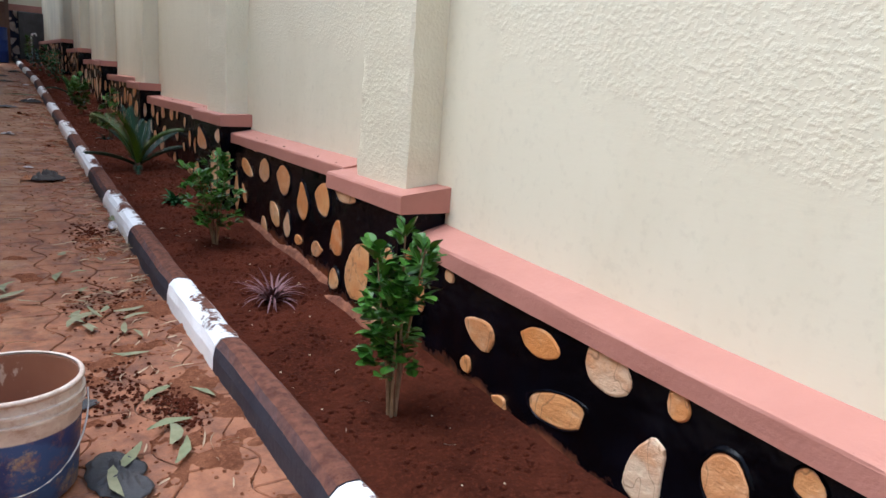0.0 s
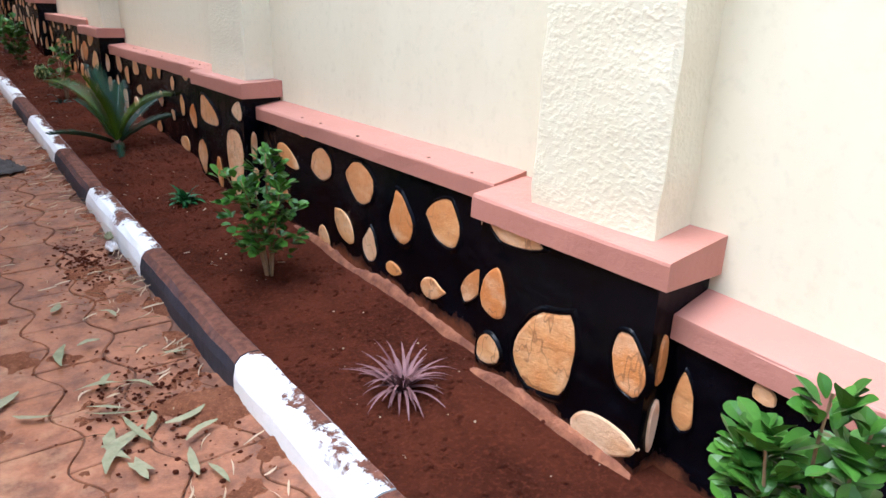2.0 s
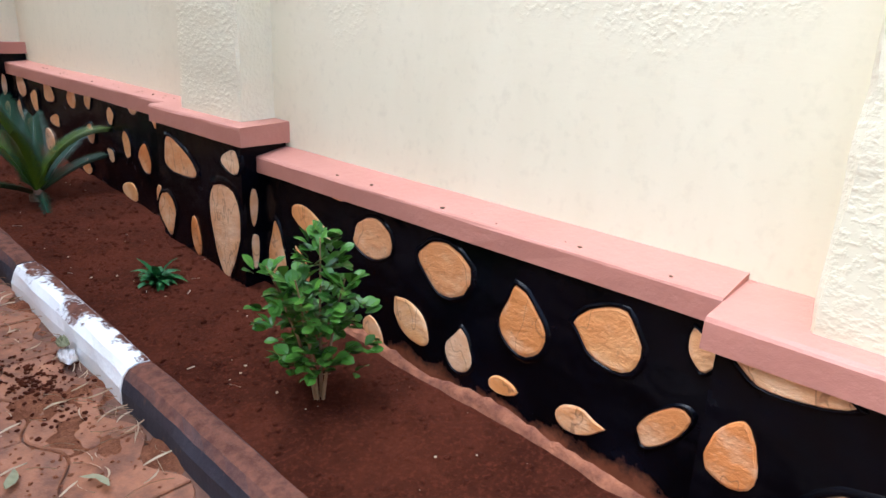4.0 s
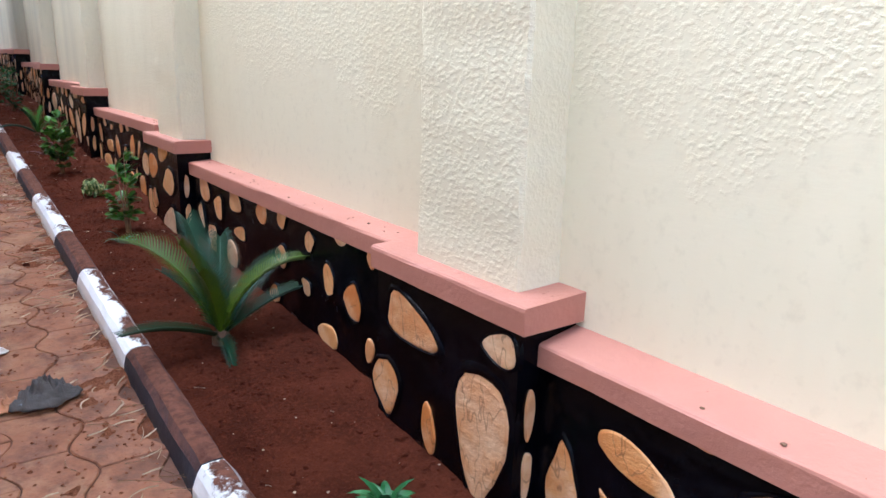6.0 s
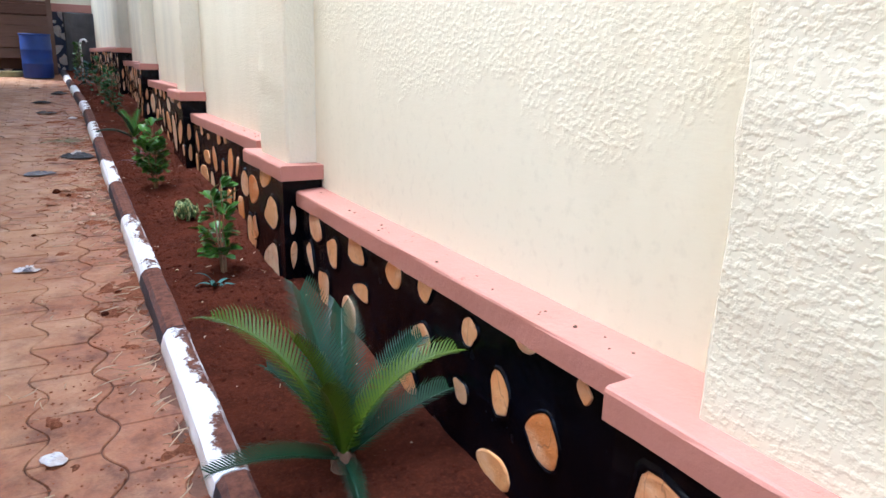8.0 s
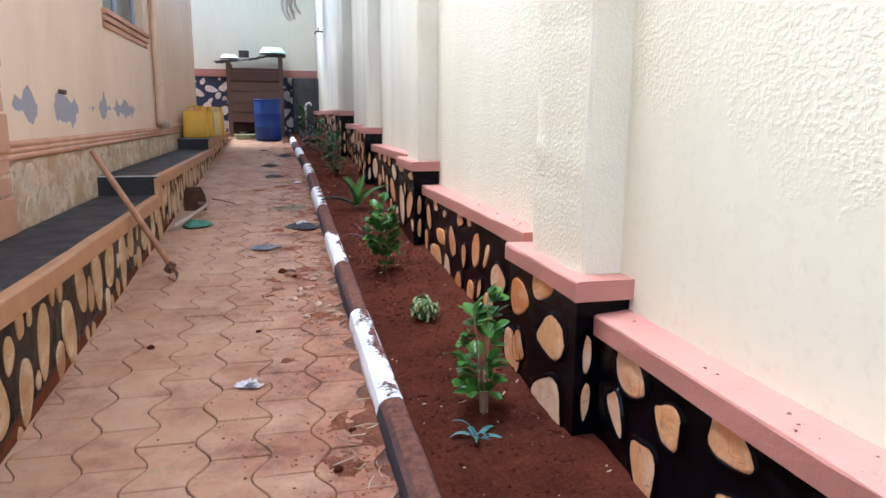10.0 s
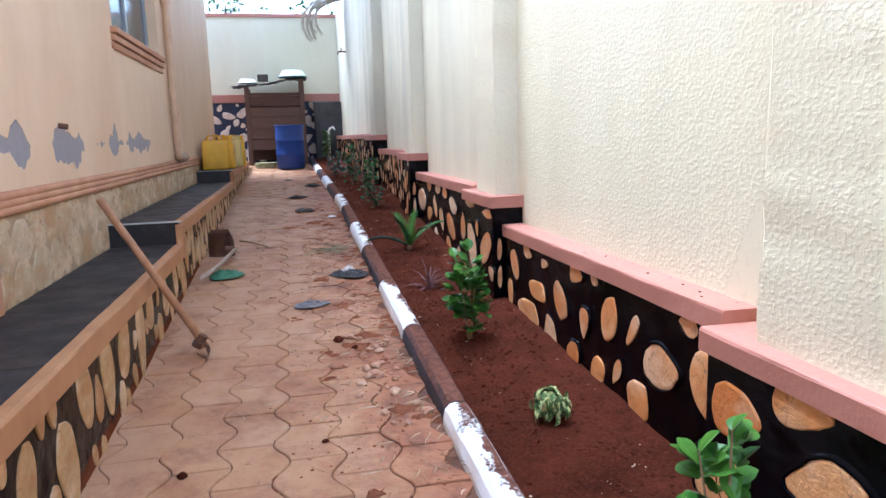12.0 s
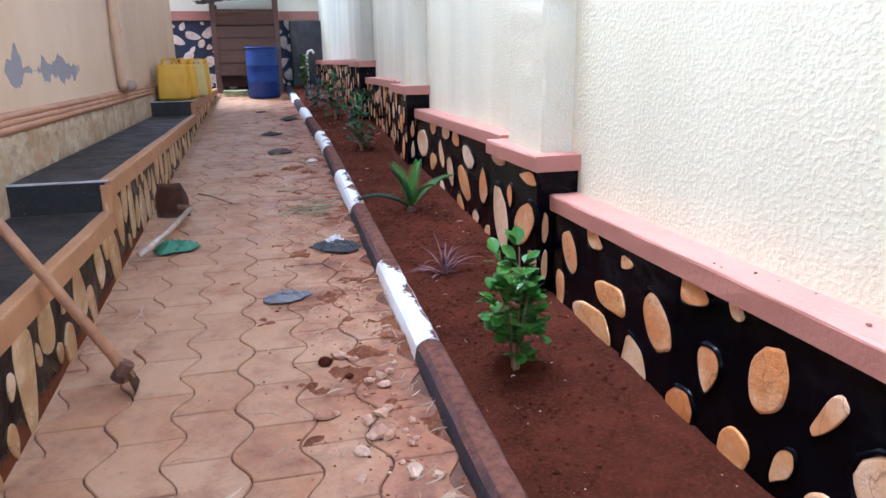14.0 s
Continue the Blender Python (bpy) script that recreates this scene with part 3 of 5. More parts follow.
def scatter(name, material, label, category, count, place, size, seed, flat=0.6):
    """Many small uneven lumps in one mesh."""
    r = random.Random(seed)
    g = (1 + 5 ** 0.5) / 2
    ico = [Vector(v).normalized() for v in ((-1, g, 0), (1, g, 0), (-1, -g, 0), (1, -g, 0), (0, -1, g), (0, 1, g), (0, -1, -g), (0, 1, -g), (g, 0, -1), (g, 0, 1), (-g, 0, -1), (-g, 0, 1))]
    tri = ((0, 11, 5), (0, 5, 1), (0, 1, 7), (0, 7, 10), (0, 10, 11), (1, 5, 9), (5, 11, 4), (11, 10, 2), (10, 7, 6), (7, 1, 8), (3, 9, 4), (3, 4, 2), (3, 2, 6), (3, 6, 8), (3, 8, 9), (4, 9, 5), (2, 4, 11), (6, 2, 10), (8, 6, 7), (9, 8, 1))
    verts, faces = [], []
    for _ in range(count):
        x, y, z = place(r)
        s = size * r.uniform(0.35, 1.0) ** 1.8 * 1.6
        q = Euler((r.uniform(0, 6), r.uniform(0, 6), r.uniform(0, 6))).to_matrix()
        k = len(verts)
        for v in ico:
            p = q @ (v * s * r.uniform(0.6, 1.15))
            verts.append((x + p.x, y + p.y, z + p.z * flat + s * 0.25))
        faces += [(a + k, b + k, c + k) for a, b, c in tri]
    return tagged(part_mesh(name, raw(name, verts, faces), material), label, category, kind="stuff")


def on_bed(r):
    y = r.uniform(0.3, 19)
    x = r.uniform(kerb_x(y) + KERB_W + 0.02, 1.42)
    return x, y, bed(x, y)


def on_walk(r):
    y = r.uniform(0.8, 17)
    x = 0.655 - abs(r.gauss(0, 0.33))
    if x < -0.7 or noise.noise((x * 2.2, y * 2.2, 4.0)) < r.uniform(-0.5, 0.4):
        return on_walk(r)
    return x, y, paving(y)


def on_heap(r):
    cx, cy, s = r.choice(((0.44, 3.75, 0.16), (0.33, 2.75, 0.13), (0.52, 2.5, 0.07), (0.5, 5.1, 0.1)))
    x, y = min(0.66, r.gauss(cx, s * 0.7)), r.gauss(cy, s * 1.3)
    return x, y, paving(y) + 0.006 * r.random()


scatter("soil_clods", soil, "small crumbs and clods of dark red soil on the bed", "soil clods", 6500, on_bed, 0.0092, 3)
scatter("soil_heap", soil, "thin heaps of dark red clods left on the pavers", "soil heap", 1500, on_heap, 0.0075, 14)
scatter("soil_crumbs", loose_soil, "crumbs of red soil strewn over the pavers", "soil crumbs", 4200, on_walk, 0.006, 4, 0.35)
scatter("pebbles", straw_mat, "pale grit and chips scattered on the soil bed", "pebbles", 260, on_bed, 0.0042, 5)


def rubble_at(r):
    y = r.gauss(11.0, 0.35)
    x = min(0.62, r.gauss(0.46, 0.1))
    return x, y, paving(y)


scatter("rubble", rubble_mat, "small heap of broken stones and mortar by the kerb", "rubble", 40, rubble_at, 0.028, 6)


def strips(name, material, label, category, count, place, length, width, seed):
    """Bits of straw or leaf lying flat, slightly bent, in one mesh."""
    r = random.Random(seed)
    verts, faces = [], []
    for _ in range(count):
        x, y, z = place(r)
        a, ln, w = r.uniform(0, math.pi), length * r.uniform(0.35, 1), width * r.uniform(0.5, 1.1)
        lift, bend, shape = r.uniform(0, 0.012), r.uniform(-0.7, 0.7), r.choice((1.2, 2, 4, 8))
        k = len(verts)
        for i in range(5):
            s = i / 4 - 0.5
            wd = w * (1 - abs(2 * s) ** shape * 0.85) * 0.5 * r.uniform(0.8, 1.15)
            cx, cy = x + ln * s * math.cos(a + bend * s), y + ln * s * math.sin(a + bend * s)
            for sg in (-1, 1):
                verts.append((cx - sg * wd * math.sin(a), cy + sg * wd * math.cos(a), z + 0.008 + lift * (1 - abs(s)) + (0.004 if sg > 0 else 0)))
        faces += [(k + 2 * i, k + 2 * i + 1, k + 2 * i + 3, k + 2 * i + 2) for i in range(4)]
    return tagged(part_mesh(name, raw(name, verts, faces), material), label, category, kind="stuff")


strips("straw", straw_mat, "bits of dry straw lying on the pavers", "straw", 380, on_walk, 0.13, 0.006, 8)
strips("straw_by_kerb", straw_mat, "dry straw gathered along the foot of the kerb", "straw", 170, lambda r: (lambda y: (kerb_x(y) - 0.03 - abs(r.gauss(0, 0.05)), y, paving(y) + 0.006))(r.choice((r.uniform(4.0, 6.2), r.uniform(6.2, 9.5), r.uniform(9.8, 12.5)))), 0.15, 0.0045, 18)
strips("straw_on_bed", straw_mat, "short bits of straw on the soil bed", "straw", 70, on_bed, 0.05, 0.005, 9)


def pile_at(r):
    y = r.gauss(3.75, 0.38)
    return min(0.64, r.gauss(0.38, 0.17)), y, paving(y) + 0.01


strips("leaf_scraps", cut_leaf, "strewn cut green leaf scraps on the muddy pavers", "leaf scraps", 24, pile_at, 0.24, 0.034, 10)
strips("leaf_scraps_far", cut_leaf, "a few strap-shaped cut leaves near the kerb", "leaf scraps", 14, lambda r: (r.gauss(0.36, 0.12), r.gauss(14.2, 0.12), paving(14.2) + 0.01), 0.36, 0.035, 11)
strips("leaf_scraps_near", cut_leaf, "cut green leaves lying on the pavers", "leaf scraps", 13, lambda r: (min(0.62, r.gauss(0.36, 0.2)), r.uniform(1.6, 3.2), paving(2.4) + 0.01), 0.22, 0.04, 12)

# ---- boundary wall ----
wall_east = thing("wall_east", "cream roughcast boundary wall with piers over a stone-set plinth", "wall", kind="structure")
bm = bmesh.new()
ys = np.arange(-8, END_Y + 0.01, 0.5)
for a, b in zip(ys, ys[1:]):
    va = [bm.verts.new((x + table(y, WALL_BEND), y, z)) for y in (a, b) for x, z in ((WALL_X, -0.5), (WALL_X, 4.6), (WALL_X + 0.2, 4.6), (WALL_X + 0.2, -0.5))]
    for j in range(4):
        bm.faces.new((va[j], va[(j + 1) % 4], va[4 + (j + 1) % 4], va[4 + j]))
bmesh.ops.remove_doubles(bm, verts=bm.verts, dist=0.0005)
bmesh.ops.recalc_face_normals(bm, faces=bm.faces)
part("wall_panel", bm, stucco, wall_east)

STONE_SHAPES = []
COLLAR_SHAPES = []
for k in range(22):
    r = random.Random(50 + k)
    n = 24
    drop = r.uniform(-0.5, 0.5)
    power = r.uniform(1.6, 2.3)
    knock = [(r.uniform(0, 6.283), r.uniform(0.80, 0.93)) for _ in range(r.randint(0, 3))]
    lift = r.uniform(-0.1, 0.1)
    verts, faces = [], []
    rim = []
    for i in range(n):
        a = 2 * math.pi * i / n
        c, sn = math.cos(a), math.sin(a)
        rr = (abs(c) ** power + abs(sn) ** power) ** (-1 / power)
        rr *= 1 + 0.07 * noise.noise((c * 1.3 + k * 7, sn * 1.3, k)) + r.uniform(-0.02, 0.02)
        for ka, kd in knock:
            near = math.cos(a - ka)
            if near > 0.3:
                rr = min(rr, kd / near)
        rim.append((rr * c, rr * sn * (1 - drop * c) + lift * c * c))
    for sc, d in ((1.0, 0.014), (0.965, 0.0), (0.88, -0.003)):
        verts += [(d, y * sc * 0.5, z * sc * 0.5) for y, z in rim]
    verts.append((-0.0035, 0, 0))
    for ring in (0, 1):
        faces += [(ring * n + i, ring * n + (i + 1) % n, (ring + 1) * n + (i + 1) % n, (ring + 1) * n + i) for i in range(n)]
    faces += [(2 * n + i, 2 * n + (i + 1) % n, 3 * n) for i in range(n)]
    STONE_SHAPES.append(raw("stone", verts, faces))
    verts = []
    for sc, d in ((0.93, 0.01), (0.985, -0.003), (1.04, -0.0045), (1.10, -0.002), (1.22, 0.014)):
        for i, (y, z) in enumerate(rim):
            q = sc + (0.05 * noise.noise((y * 1.6 + k, z * 1.6, sc * 2)) if 0.95 < sc < 1.2 else 0)
            verts.append((d - 0.003 * noise.noise((y * 2 + k, z * 2, 5)), y * q * 0.5, z * q * 0.5))
    COLLAR_SHAPES.append(raw("collar", verts, [(g * n + i, g * n + (i + 1) % n, (g + 1) * n + (i + 1) % n, (g + 1) * n + i) for g in range(4) for i in range(n)]))


def set_stone(parent, x, y, z, length, width, angle, material, r, facing=1, name="stone"):
    """One flat stone set in a wall face that looks to -x (facing 1) or +x (facing -1)."""
    pick = r.randrange(len(STONE_SHAPES))
    me = STONE_SHAPES[pick]
    key = me.name + material.name
    if key not in SHARED:
        SHARED[key] = me.copy()
    ob = part_mesh(name, SHARED[key], material, parent)
    flip = 180 if r.random() < 0.5 else 0
    turn = pose(x, y, z) @ (pose(0, 0, 0) if facing > 0 else pose(0, 0, 0, 0, 0, 180))
    ob.matrix_basis = turn @ pose(0, 0, 0, angle + flip) @ Matrix.Diagonal((1, length, width, 1))
    if material is sandstone and length * width > 0.006 and pick % 3:
        ridge = part_mesh("mortar_ridge", COLLAR_SHAPES[pick], mortar, parent, smooth=True)
        ridge.matrix_basis = ob.matrix_basis
    return ob


SHARED = {}
STONES = {
    "panel0": [(1.95, 0.34, 0.2, 0.12, 14), (1.61, 0.42, 0.21, 0.1, 178), (1.3, 0.45, 0.19, 0.16, 22), (1.49, 0.23, 0.29, 0.12, 167), (1.05, 0.45, 0.1, 0.07, 72), (1.12, 0.21, 0.24, 0.13, 104), (0.88, 0.3, 0.19, 0.14, 80), (0.68, 0.41, 0.1, 0.07, 34), (2.01, 0.19, 0.07, 0.07, 54), (1.79, 0.13, 0.09, 0.05, 7), (1.34, 0.08, 0.05, 0.03, 175), (2.17, 0.5, 0.07, 0.05, 20), (2.37, 0.38, 0.18, 0.07, 86)],
    "pier1": [(2.8, 0.37, 0.37, 0.23, 116), (2.5, 0.46, 0.19, 0.12, 75), (2.56, 0.2, 0.25, 0.12, 170), (2.97, 0.7, 0.27, 0.09, 3), (3.06, 0.47, 0.19, 0.13, 98), (3.07, 0.25, 0.13, 0.11, 143)],
    "panel1": [(5.06, 0.4, 0.33, 0.13, 87), (4.82, 0.59, 0.27, 0.1, 16), (4.88, 0.4, 0.16, 0.06, 56), (4.65, 0.74, 0.09, 0.04, 11), (4.44, 0.62, 0.24, 0.16, 175), (4.08, 0.61, 0.26, 0.19, 12), (4.23, 0.37, 0.22, 0.13, 33), (4.42, 0.26, 0.14, 0.09, 37), (3.99, 0.35, 0.18, 0.12, 95), (3.75, 0.54, 0.25, 0.17, 77), (3.8, 0.29, 0.12, 0.06, 177), (3.46, 0.59, 0.23, 0.18, 178), (3.51, 0.3, 0.17, 0.09, 170), (3.27, 0.4, 0.2, 0.09, 131), (3.2, 0.65, 0.12, 0.08, 60)],
    "pier2": [(5.73, 0.7, 0.35, 0.15, 12), (5.26, 0.77, 0.16, 0.1, 175), (5.33, 0.44, 0.46, 0.25, 92), (5.89, 0.4, 0.23, 0.19, 79), (5.61, 0.35, 0.2, 0.08, 81)],
    "panel2": [(6.54, 0.63, 0.17, 0.11, 79), (6.32, 0.59, 0.17, 0.16, 173), (6.56, 0.36, 0.2, 0.11, 180), (6.17, 0.42, 0.12, 0.07, 102), (6.16, 0.81, 0.08, 0.05, 51), (6.42, 0.85, 0.12, 0.07, 179), (6.78, 0.54, 0.12, 0.08, 31), (7.18, 0.39, 0.17, 0.1, 167), (8.29, 0.79, 0.22, 0.17, 20), (8.04, 0.71, 0.17, 0.16, 20), (7.73, 0.8, 0.22, 0.14, 13), (8.17, 0.47, 0.25, 0.16, 84), (8.38, 0.6, 0.19, 0.09, 57), (7.83, 0.45, 0.2, 0.17, 52), (7.67, 0.62, 0.21, 0.08, 175), (7.33, 0.8, 0.15, 0.12, 172), (7.05, 0.82, 0.13, 0.1, 153), (7.08, 0.62, 0.18, 0.12, 179), (6.73, 0.77, 0.12, 0.1, 131)],
    "pier3": [(9.21, 0.84, 0.27, 0.19, 178), (8.93, 0.96, 0.25, 0.13, 175), (8.82, 0.76, 0.33, 0.19, 164), (9.2, 0.59, 0.18, 0.16, 17), (8.84, 0.45, 0.38, 0.24, 171), (9.3, 0.53, 0.26, 0.25, 166)],
    "panel3": [(9.51, 0.80, 0.27, 0.19, 70), (11.68, 0.88, 0.24, 0.16, 54), (11.42, 1.0, 0.18, 0.1, 16), (11.14, 0.97, 0.1, 0.05, 176), (10.68, 1.0, 0.18, 0.1, 1), (10.46, 1.01, 0.08, 0.05, 34), (11.26, 0.78, 0.3, 0.13, 2), (10.89, 0.8, 0.26, 0.18, 48), (11.42, 0.6, 0.42, 0.18, 1), (11.03, 0.58, 0.24, 0.19, 34), (10.57, 0.76, 0.17, 0.11, 91), (10.29, 0.86, 0.25, 0.16, 106), (10.06, 0.86, 0.19, 0.06, 123), (10.71, 0.55, 0.18, 0.17, 135), (10.41, 0.56, 0.17, 0.14, 145), (10.2, 0.62, 0.17, 0.07, 119), (9.82, 0.77, 0.3, 0.19, 176), (10.0, 0.56, 0.21, 0.19, 5), (9.63, 1.0, 0.15, 0.08, 7), (11.78, 0.65, 0.23, 0.1, 88)],
    "pier4": [(12.45, 0.89, 0.43, 0.25, 65), (12.08, 0.93, 0.36, 0.2, 145), (12.02, 1.18, 0.26, 0.07, 180), (12.29, 1.04, 0.14, 0.08, 76), (12.51, 1.21, 0.24, 0.06, 2), (11.94, 0.77, 0.14, 0.1, 24)],
    "panel4": [(13.08, 0.96, 0.26, 0.18, 78), (13.44, 1.1, 0.34, 0.15, 13), (13.56, 0.9, 0.38, 0.19, 30), (13.78, 1.2, 0.23, 0.12, 4), (14.09, 1.21, 0.3, 0.1, 177), (14.51, 1.22, 0.26, 0.13, 177), (14.96, 1.04, 0.46, 0.25, 1), (14.23, 1.03, 0.28, 0.16, 53), (13.94, 0.93, 0.27, 0.18, 47), (14.53, 0.93, 0.26, 0.15, 173), (15.29, 1.21, 0.17, 0.14, 23), (13.25, 0.7, 0.17, 0.13, 164), (13.65, 0.71, 0.24, 0.16, 22), (14.22, 0.75, 0.17, 0.11, 8), (12.98, 0.67, 0.13, 0.08, 171)],
}


def random_stones(y0, y1, z0, z1, r, big=0.2):
    """Upright stones of mixed size that keep clear of one another."""
    kept = []
    for size in (1.0, 0.75, 0.5, 0.35):
        for _ in range(int(60 * (y1 - y0))):
            ln, wd = big * size * r.uniform(0.9, 1.5), big * size * r.uniform(0.5, 0.75)
            y, zs = r.uniform(y0, y1), r.uniform(z0(0), z1)
            if zs < z0(y) + ln * 0.4 or zs > z1 - ln * 0.25:
                continue
            if all(((y - a) / (wd + w) * 1.75) ** 2 + ((zs - b) / (ln + q) * 1.75) ** 2 > 1 for a, b, q, w, _ in kept):
                kept.append((y, zs, ln, wd, r.uniform(75, 112)))
    return kept


for i, (y0, y1) in enumerate(zip(PIERS, PIER_END)):
    far = i == len(PIERS) - 1
    nxt = END_Y if far else PIERS[i + 1]
    r = random.Random(90 + i)
    cap, top = CAPS[i], PANELS[i]
    rise = 0.045 if i == 0 else 0.0
    # plinth of the pier, its cap and the pier itself
    pier_plinth = part("pier_plinth", beam(PIER_PLINTH_X, WALL_X + 0.05, y0 + 0.03, y1 - 0.03, -0.5, cap - 0.08, 0.01, 0.008, 0.1), mortar, wall_east)
    part("pier_cap", beam(CAP_X, WALL_X + 0.05, y0, y1, cap - 0.08, cap, 0.012, 0.004, 0.1, fall=FALLS[i]), pink, wall_east)
    bm = bmesh.new()
    rings = []
    for z in np.arange(cap - 0.02, 4.6, 0.045):
        ring = []
        for j, (x, y) in enumerate(((WALL_X + 0.02, y0 + 0.115), (PIER_X + 0.012, y0 + 0.112), (PIER_X, y0 + 0.125), (PIER_X, y0 + 0.3), (PIER_X, y0 + 0.5), (PIER_X, y1 - 0.205), (PIER_X + 0.012, y1 - 0.19), (WALL_X + 0.02, y1 - 0.19))):
            w = noise.noise_vector((i * 5 + j * 0.7, y * 3, z * 9)) * 0.009 + noise.noise_vector((i * 5 + j, y * 3, z * 2.1)) * 0.006
            ring.append(bm.verts.new((x + w.x + table(y, WALL_BEND), y + w.y, z)))
        rings.append(ring)
    for a, b in zip(rings, rings[1:]):
        for j in range(7):
            bm.faces.new((a[j], a[j + 1], b[j + 1], b[j]))
    bmesh.ops.recalc_face_normals(bm, faces=bm.faces)
    part("pier", bm, stucco_pier, wall_east, smooth=True).data.set_sharp_from_angle(angle=radians(28))
    # the panel beyond the pier
    t0 = 0.50 if i == 0 else top
    slope = (0.615 - t0) / (nxt - y1) if i == 0 else 0.0
    panel_plinth = part("panel_plinth", beam(PLINTH_X, WALL_X + 0.05, y1 - 0.04, nxt + 0.04, -0.5, t0 - 0.055, 0.01, 0.010, 0.15, z_slope=slope), mortar, wall_east)
    part("coping", beam(COPING_X, WALL_X + 0.05, y1, nxt + (0.0 if far else 0.028), t0 - (0.072 if i < 2 else 0.082), t0, 0.010, 0.004, 0.2, z_slope=slope, fall=FALLS[i]), pink, wall_east)
    name = "panel%d" % i
    spots = STONES.get(name) or random_stones(y1 + 0.05, nxt - 0.05, lambda y: kerb_top(y), top - 0.06, r)
    for y, z, ln, wd, an in spots:
        set_stone(panel_plinth, PLINTH_X - 0.004 + table(y, WALL_BEND), y, z, ln, wd, an, sandstone, r)
    spots = STONES.get("pier%d" % i) or random_stones(y0 + 0.08, y1 - 0.08, lambda y: kerb_top(y), cap - 0.09, r)
    for y, z, ln, wd, an in spots:
        set_stone(pier_plinth, PIER_PLINTH_X - 0.004 + table(y, WALL_BEND), y, z, ln, wd, an, sandstone, r)
    # two slim stones in the pier's near side
    for dz in (0.16, 0.36):
        ob = set_stone(pier_plinth, 0, 0, 0, 0.1, 0.05, 92, sandstone, r)
        ob.matrix_basis = pose(PIER_PLINTH_X + 0.05 + table(y0, WALL_BEND), y0 + 0.03 - 0.006, kerb_top(y0) + dz, 0, 0, 90) @ pose(0, 0, 0, 92) @ Matrix.Diagonal((1, 0.17, 0.035, 1))

def footing(x_face, y0, y1, seed):
    """A rough dusty lip of mortar along the foot of the plinth, with a broken upper edge."""
    verts, faces = [], []
    n = int((y1 - y0) / 0.03)
    for k in range(n + 1):
        y = y0 + (y1 - y0) * k / n
        ends = min(1, 6 * min(k, n - k) / n)
        out = 0.022 + 0.012 * noise.noise((y * 6, seed, 1))
        up = (0.034 + 0.03 * noise.noise((y * 3.5, seed, 3)) + 0.014 * noise.noise((y * 22, seed, 5))) * ends
        z = bed(x_face - out, y)
        verts += [(x_face - out - 0.02, y, z - 0.05), (x_face - out, y, z + up * 0.5), (x_face - out * 0.5, y, z + up * 0.95), (x_face + 0.02, y, z + up)]
    for k in range(n):
        faces += [(k * 4 + j, k * 4 + j + 1, k * 4 + j + 5, k * 4 + j + 4) for j in range(3)]
    part_mesh("footing", raw("footing", verts, faces), footing_mat, wall_east, "dusty red-brown mortar lip at the plinth's foot", True)


footing(PIER_PLINTH_X, 2.43, 3.14, 1)
footing(PLINTH_X, 3.15, 4.75, 2)


def on_coping(r):
    k = r.choice((1, 1, 2, 2, 2, 3))
    return r.uniform(COPING_X + 0.02, WALL_X - 0.02), r.uniform(PIER_END[k] + 0.05, PIERS[k + 1] - 0.1), PANELS[k] + 0.004


scatter("coping_crumbs", trunk_mat, "dark crumbs of dirt lying on the pink coping", "crumbs", 70, on_coping, 0.006, 21, 0.4)

# ---- house ----
wall_west = thing("wall_west", "peach-painted house wall with peeling patches above the moulding", "wall", kind="structure")
WIN = (13.85, 16.05, 2.72, 4.05)
DOOR = (9.5, 10.55, 0.95, 3.1)
H0, H1 = HOUSE_X - 0.22, HOUSE_X
TOP = 5.0
for a, b, c, d in ((HOUSE_Y, DOOR[0], 0.2, TOP), (DOOR[0], DOOR[1], DOOR[3], TOP), (DOOR[1], WIN[0], 0.5, TOP), (WIN[0], WIN[1], 0.5, WIN[2]), (WIN[0], WIN[1], WIN[3], TOP), (WIN[1], 21.6, 0.5, TOP)):
    part("wall_panel", box(H0, H1, a, b, c, d), house_wall, wall_west)
part("end_wall", box(-6, H0, 21.4, 21.6, 0.5, TOP), house_wall, wall_west)
part("end_wall", box(-6, H0, HOUSE_Y, HOUSE_Y + 0.2, -0.4, TOP), house_wall, wall_west)
baseboard = thing("baseboard", "terracotta moulding of three rolls along the house wall", "moulding", kind="structure")
for y0, y1 in ((HOUSE_Y, DOOR[0] - 0.35), (DOOR[1] + 0.02, 21.6)):
    for k in range(3):
        part("roll", tube([(H1 + 0.012 - 0.004 * k, y, 1.42 + 0.036 * k) for y in np.linspace(y0, y1, 8)], 0.026, 10), house_trim, baseboard, smooth=True)
house_plinth = part("house_plinth", box(H1 - 0.1, H1 + 0.012, HOUSE_Y, 21.6, 0.0, 1.40), house_plinth_mortar)
tagged(house_plinth, "stone-clad base of the house in pale brown", "plinth", kind="structure")
r = random.Random(31)
for level, (a, b) in ((0.955, (9.2, 13)), (1.13, (13, 18.3)), (1.30, (18.3, 21.5))):
    y = a
    while y < b - 0.1:
        w = r.uniform(0.16, 0.30)
        z = level + 0.01
        while z < 1.37:
            h = min(r.uniform(0.13, 0.24), 1.385 - z)
            if h > 0.05:
                set_stone(house_plinth, H1 + 0.012 + r.uniform(0, 0.004), y + w / 2 + r.uniform(-0.02, 0.02), z + h / 2, h * 1.25, w * 1.2, 90, plinth_stone, r, -1)
            z += h
        y += w

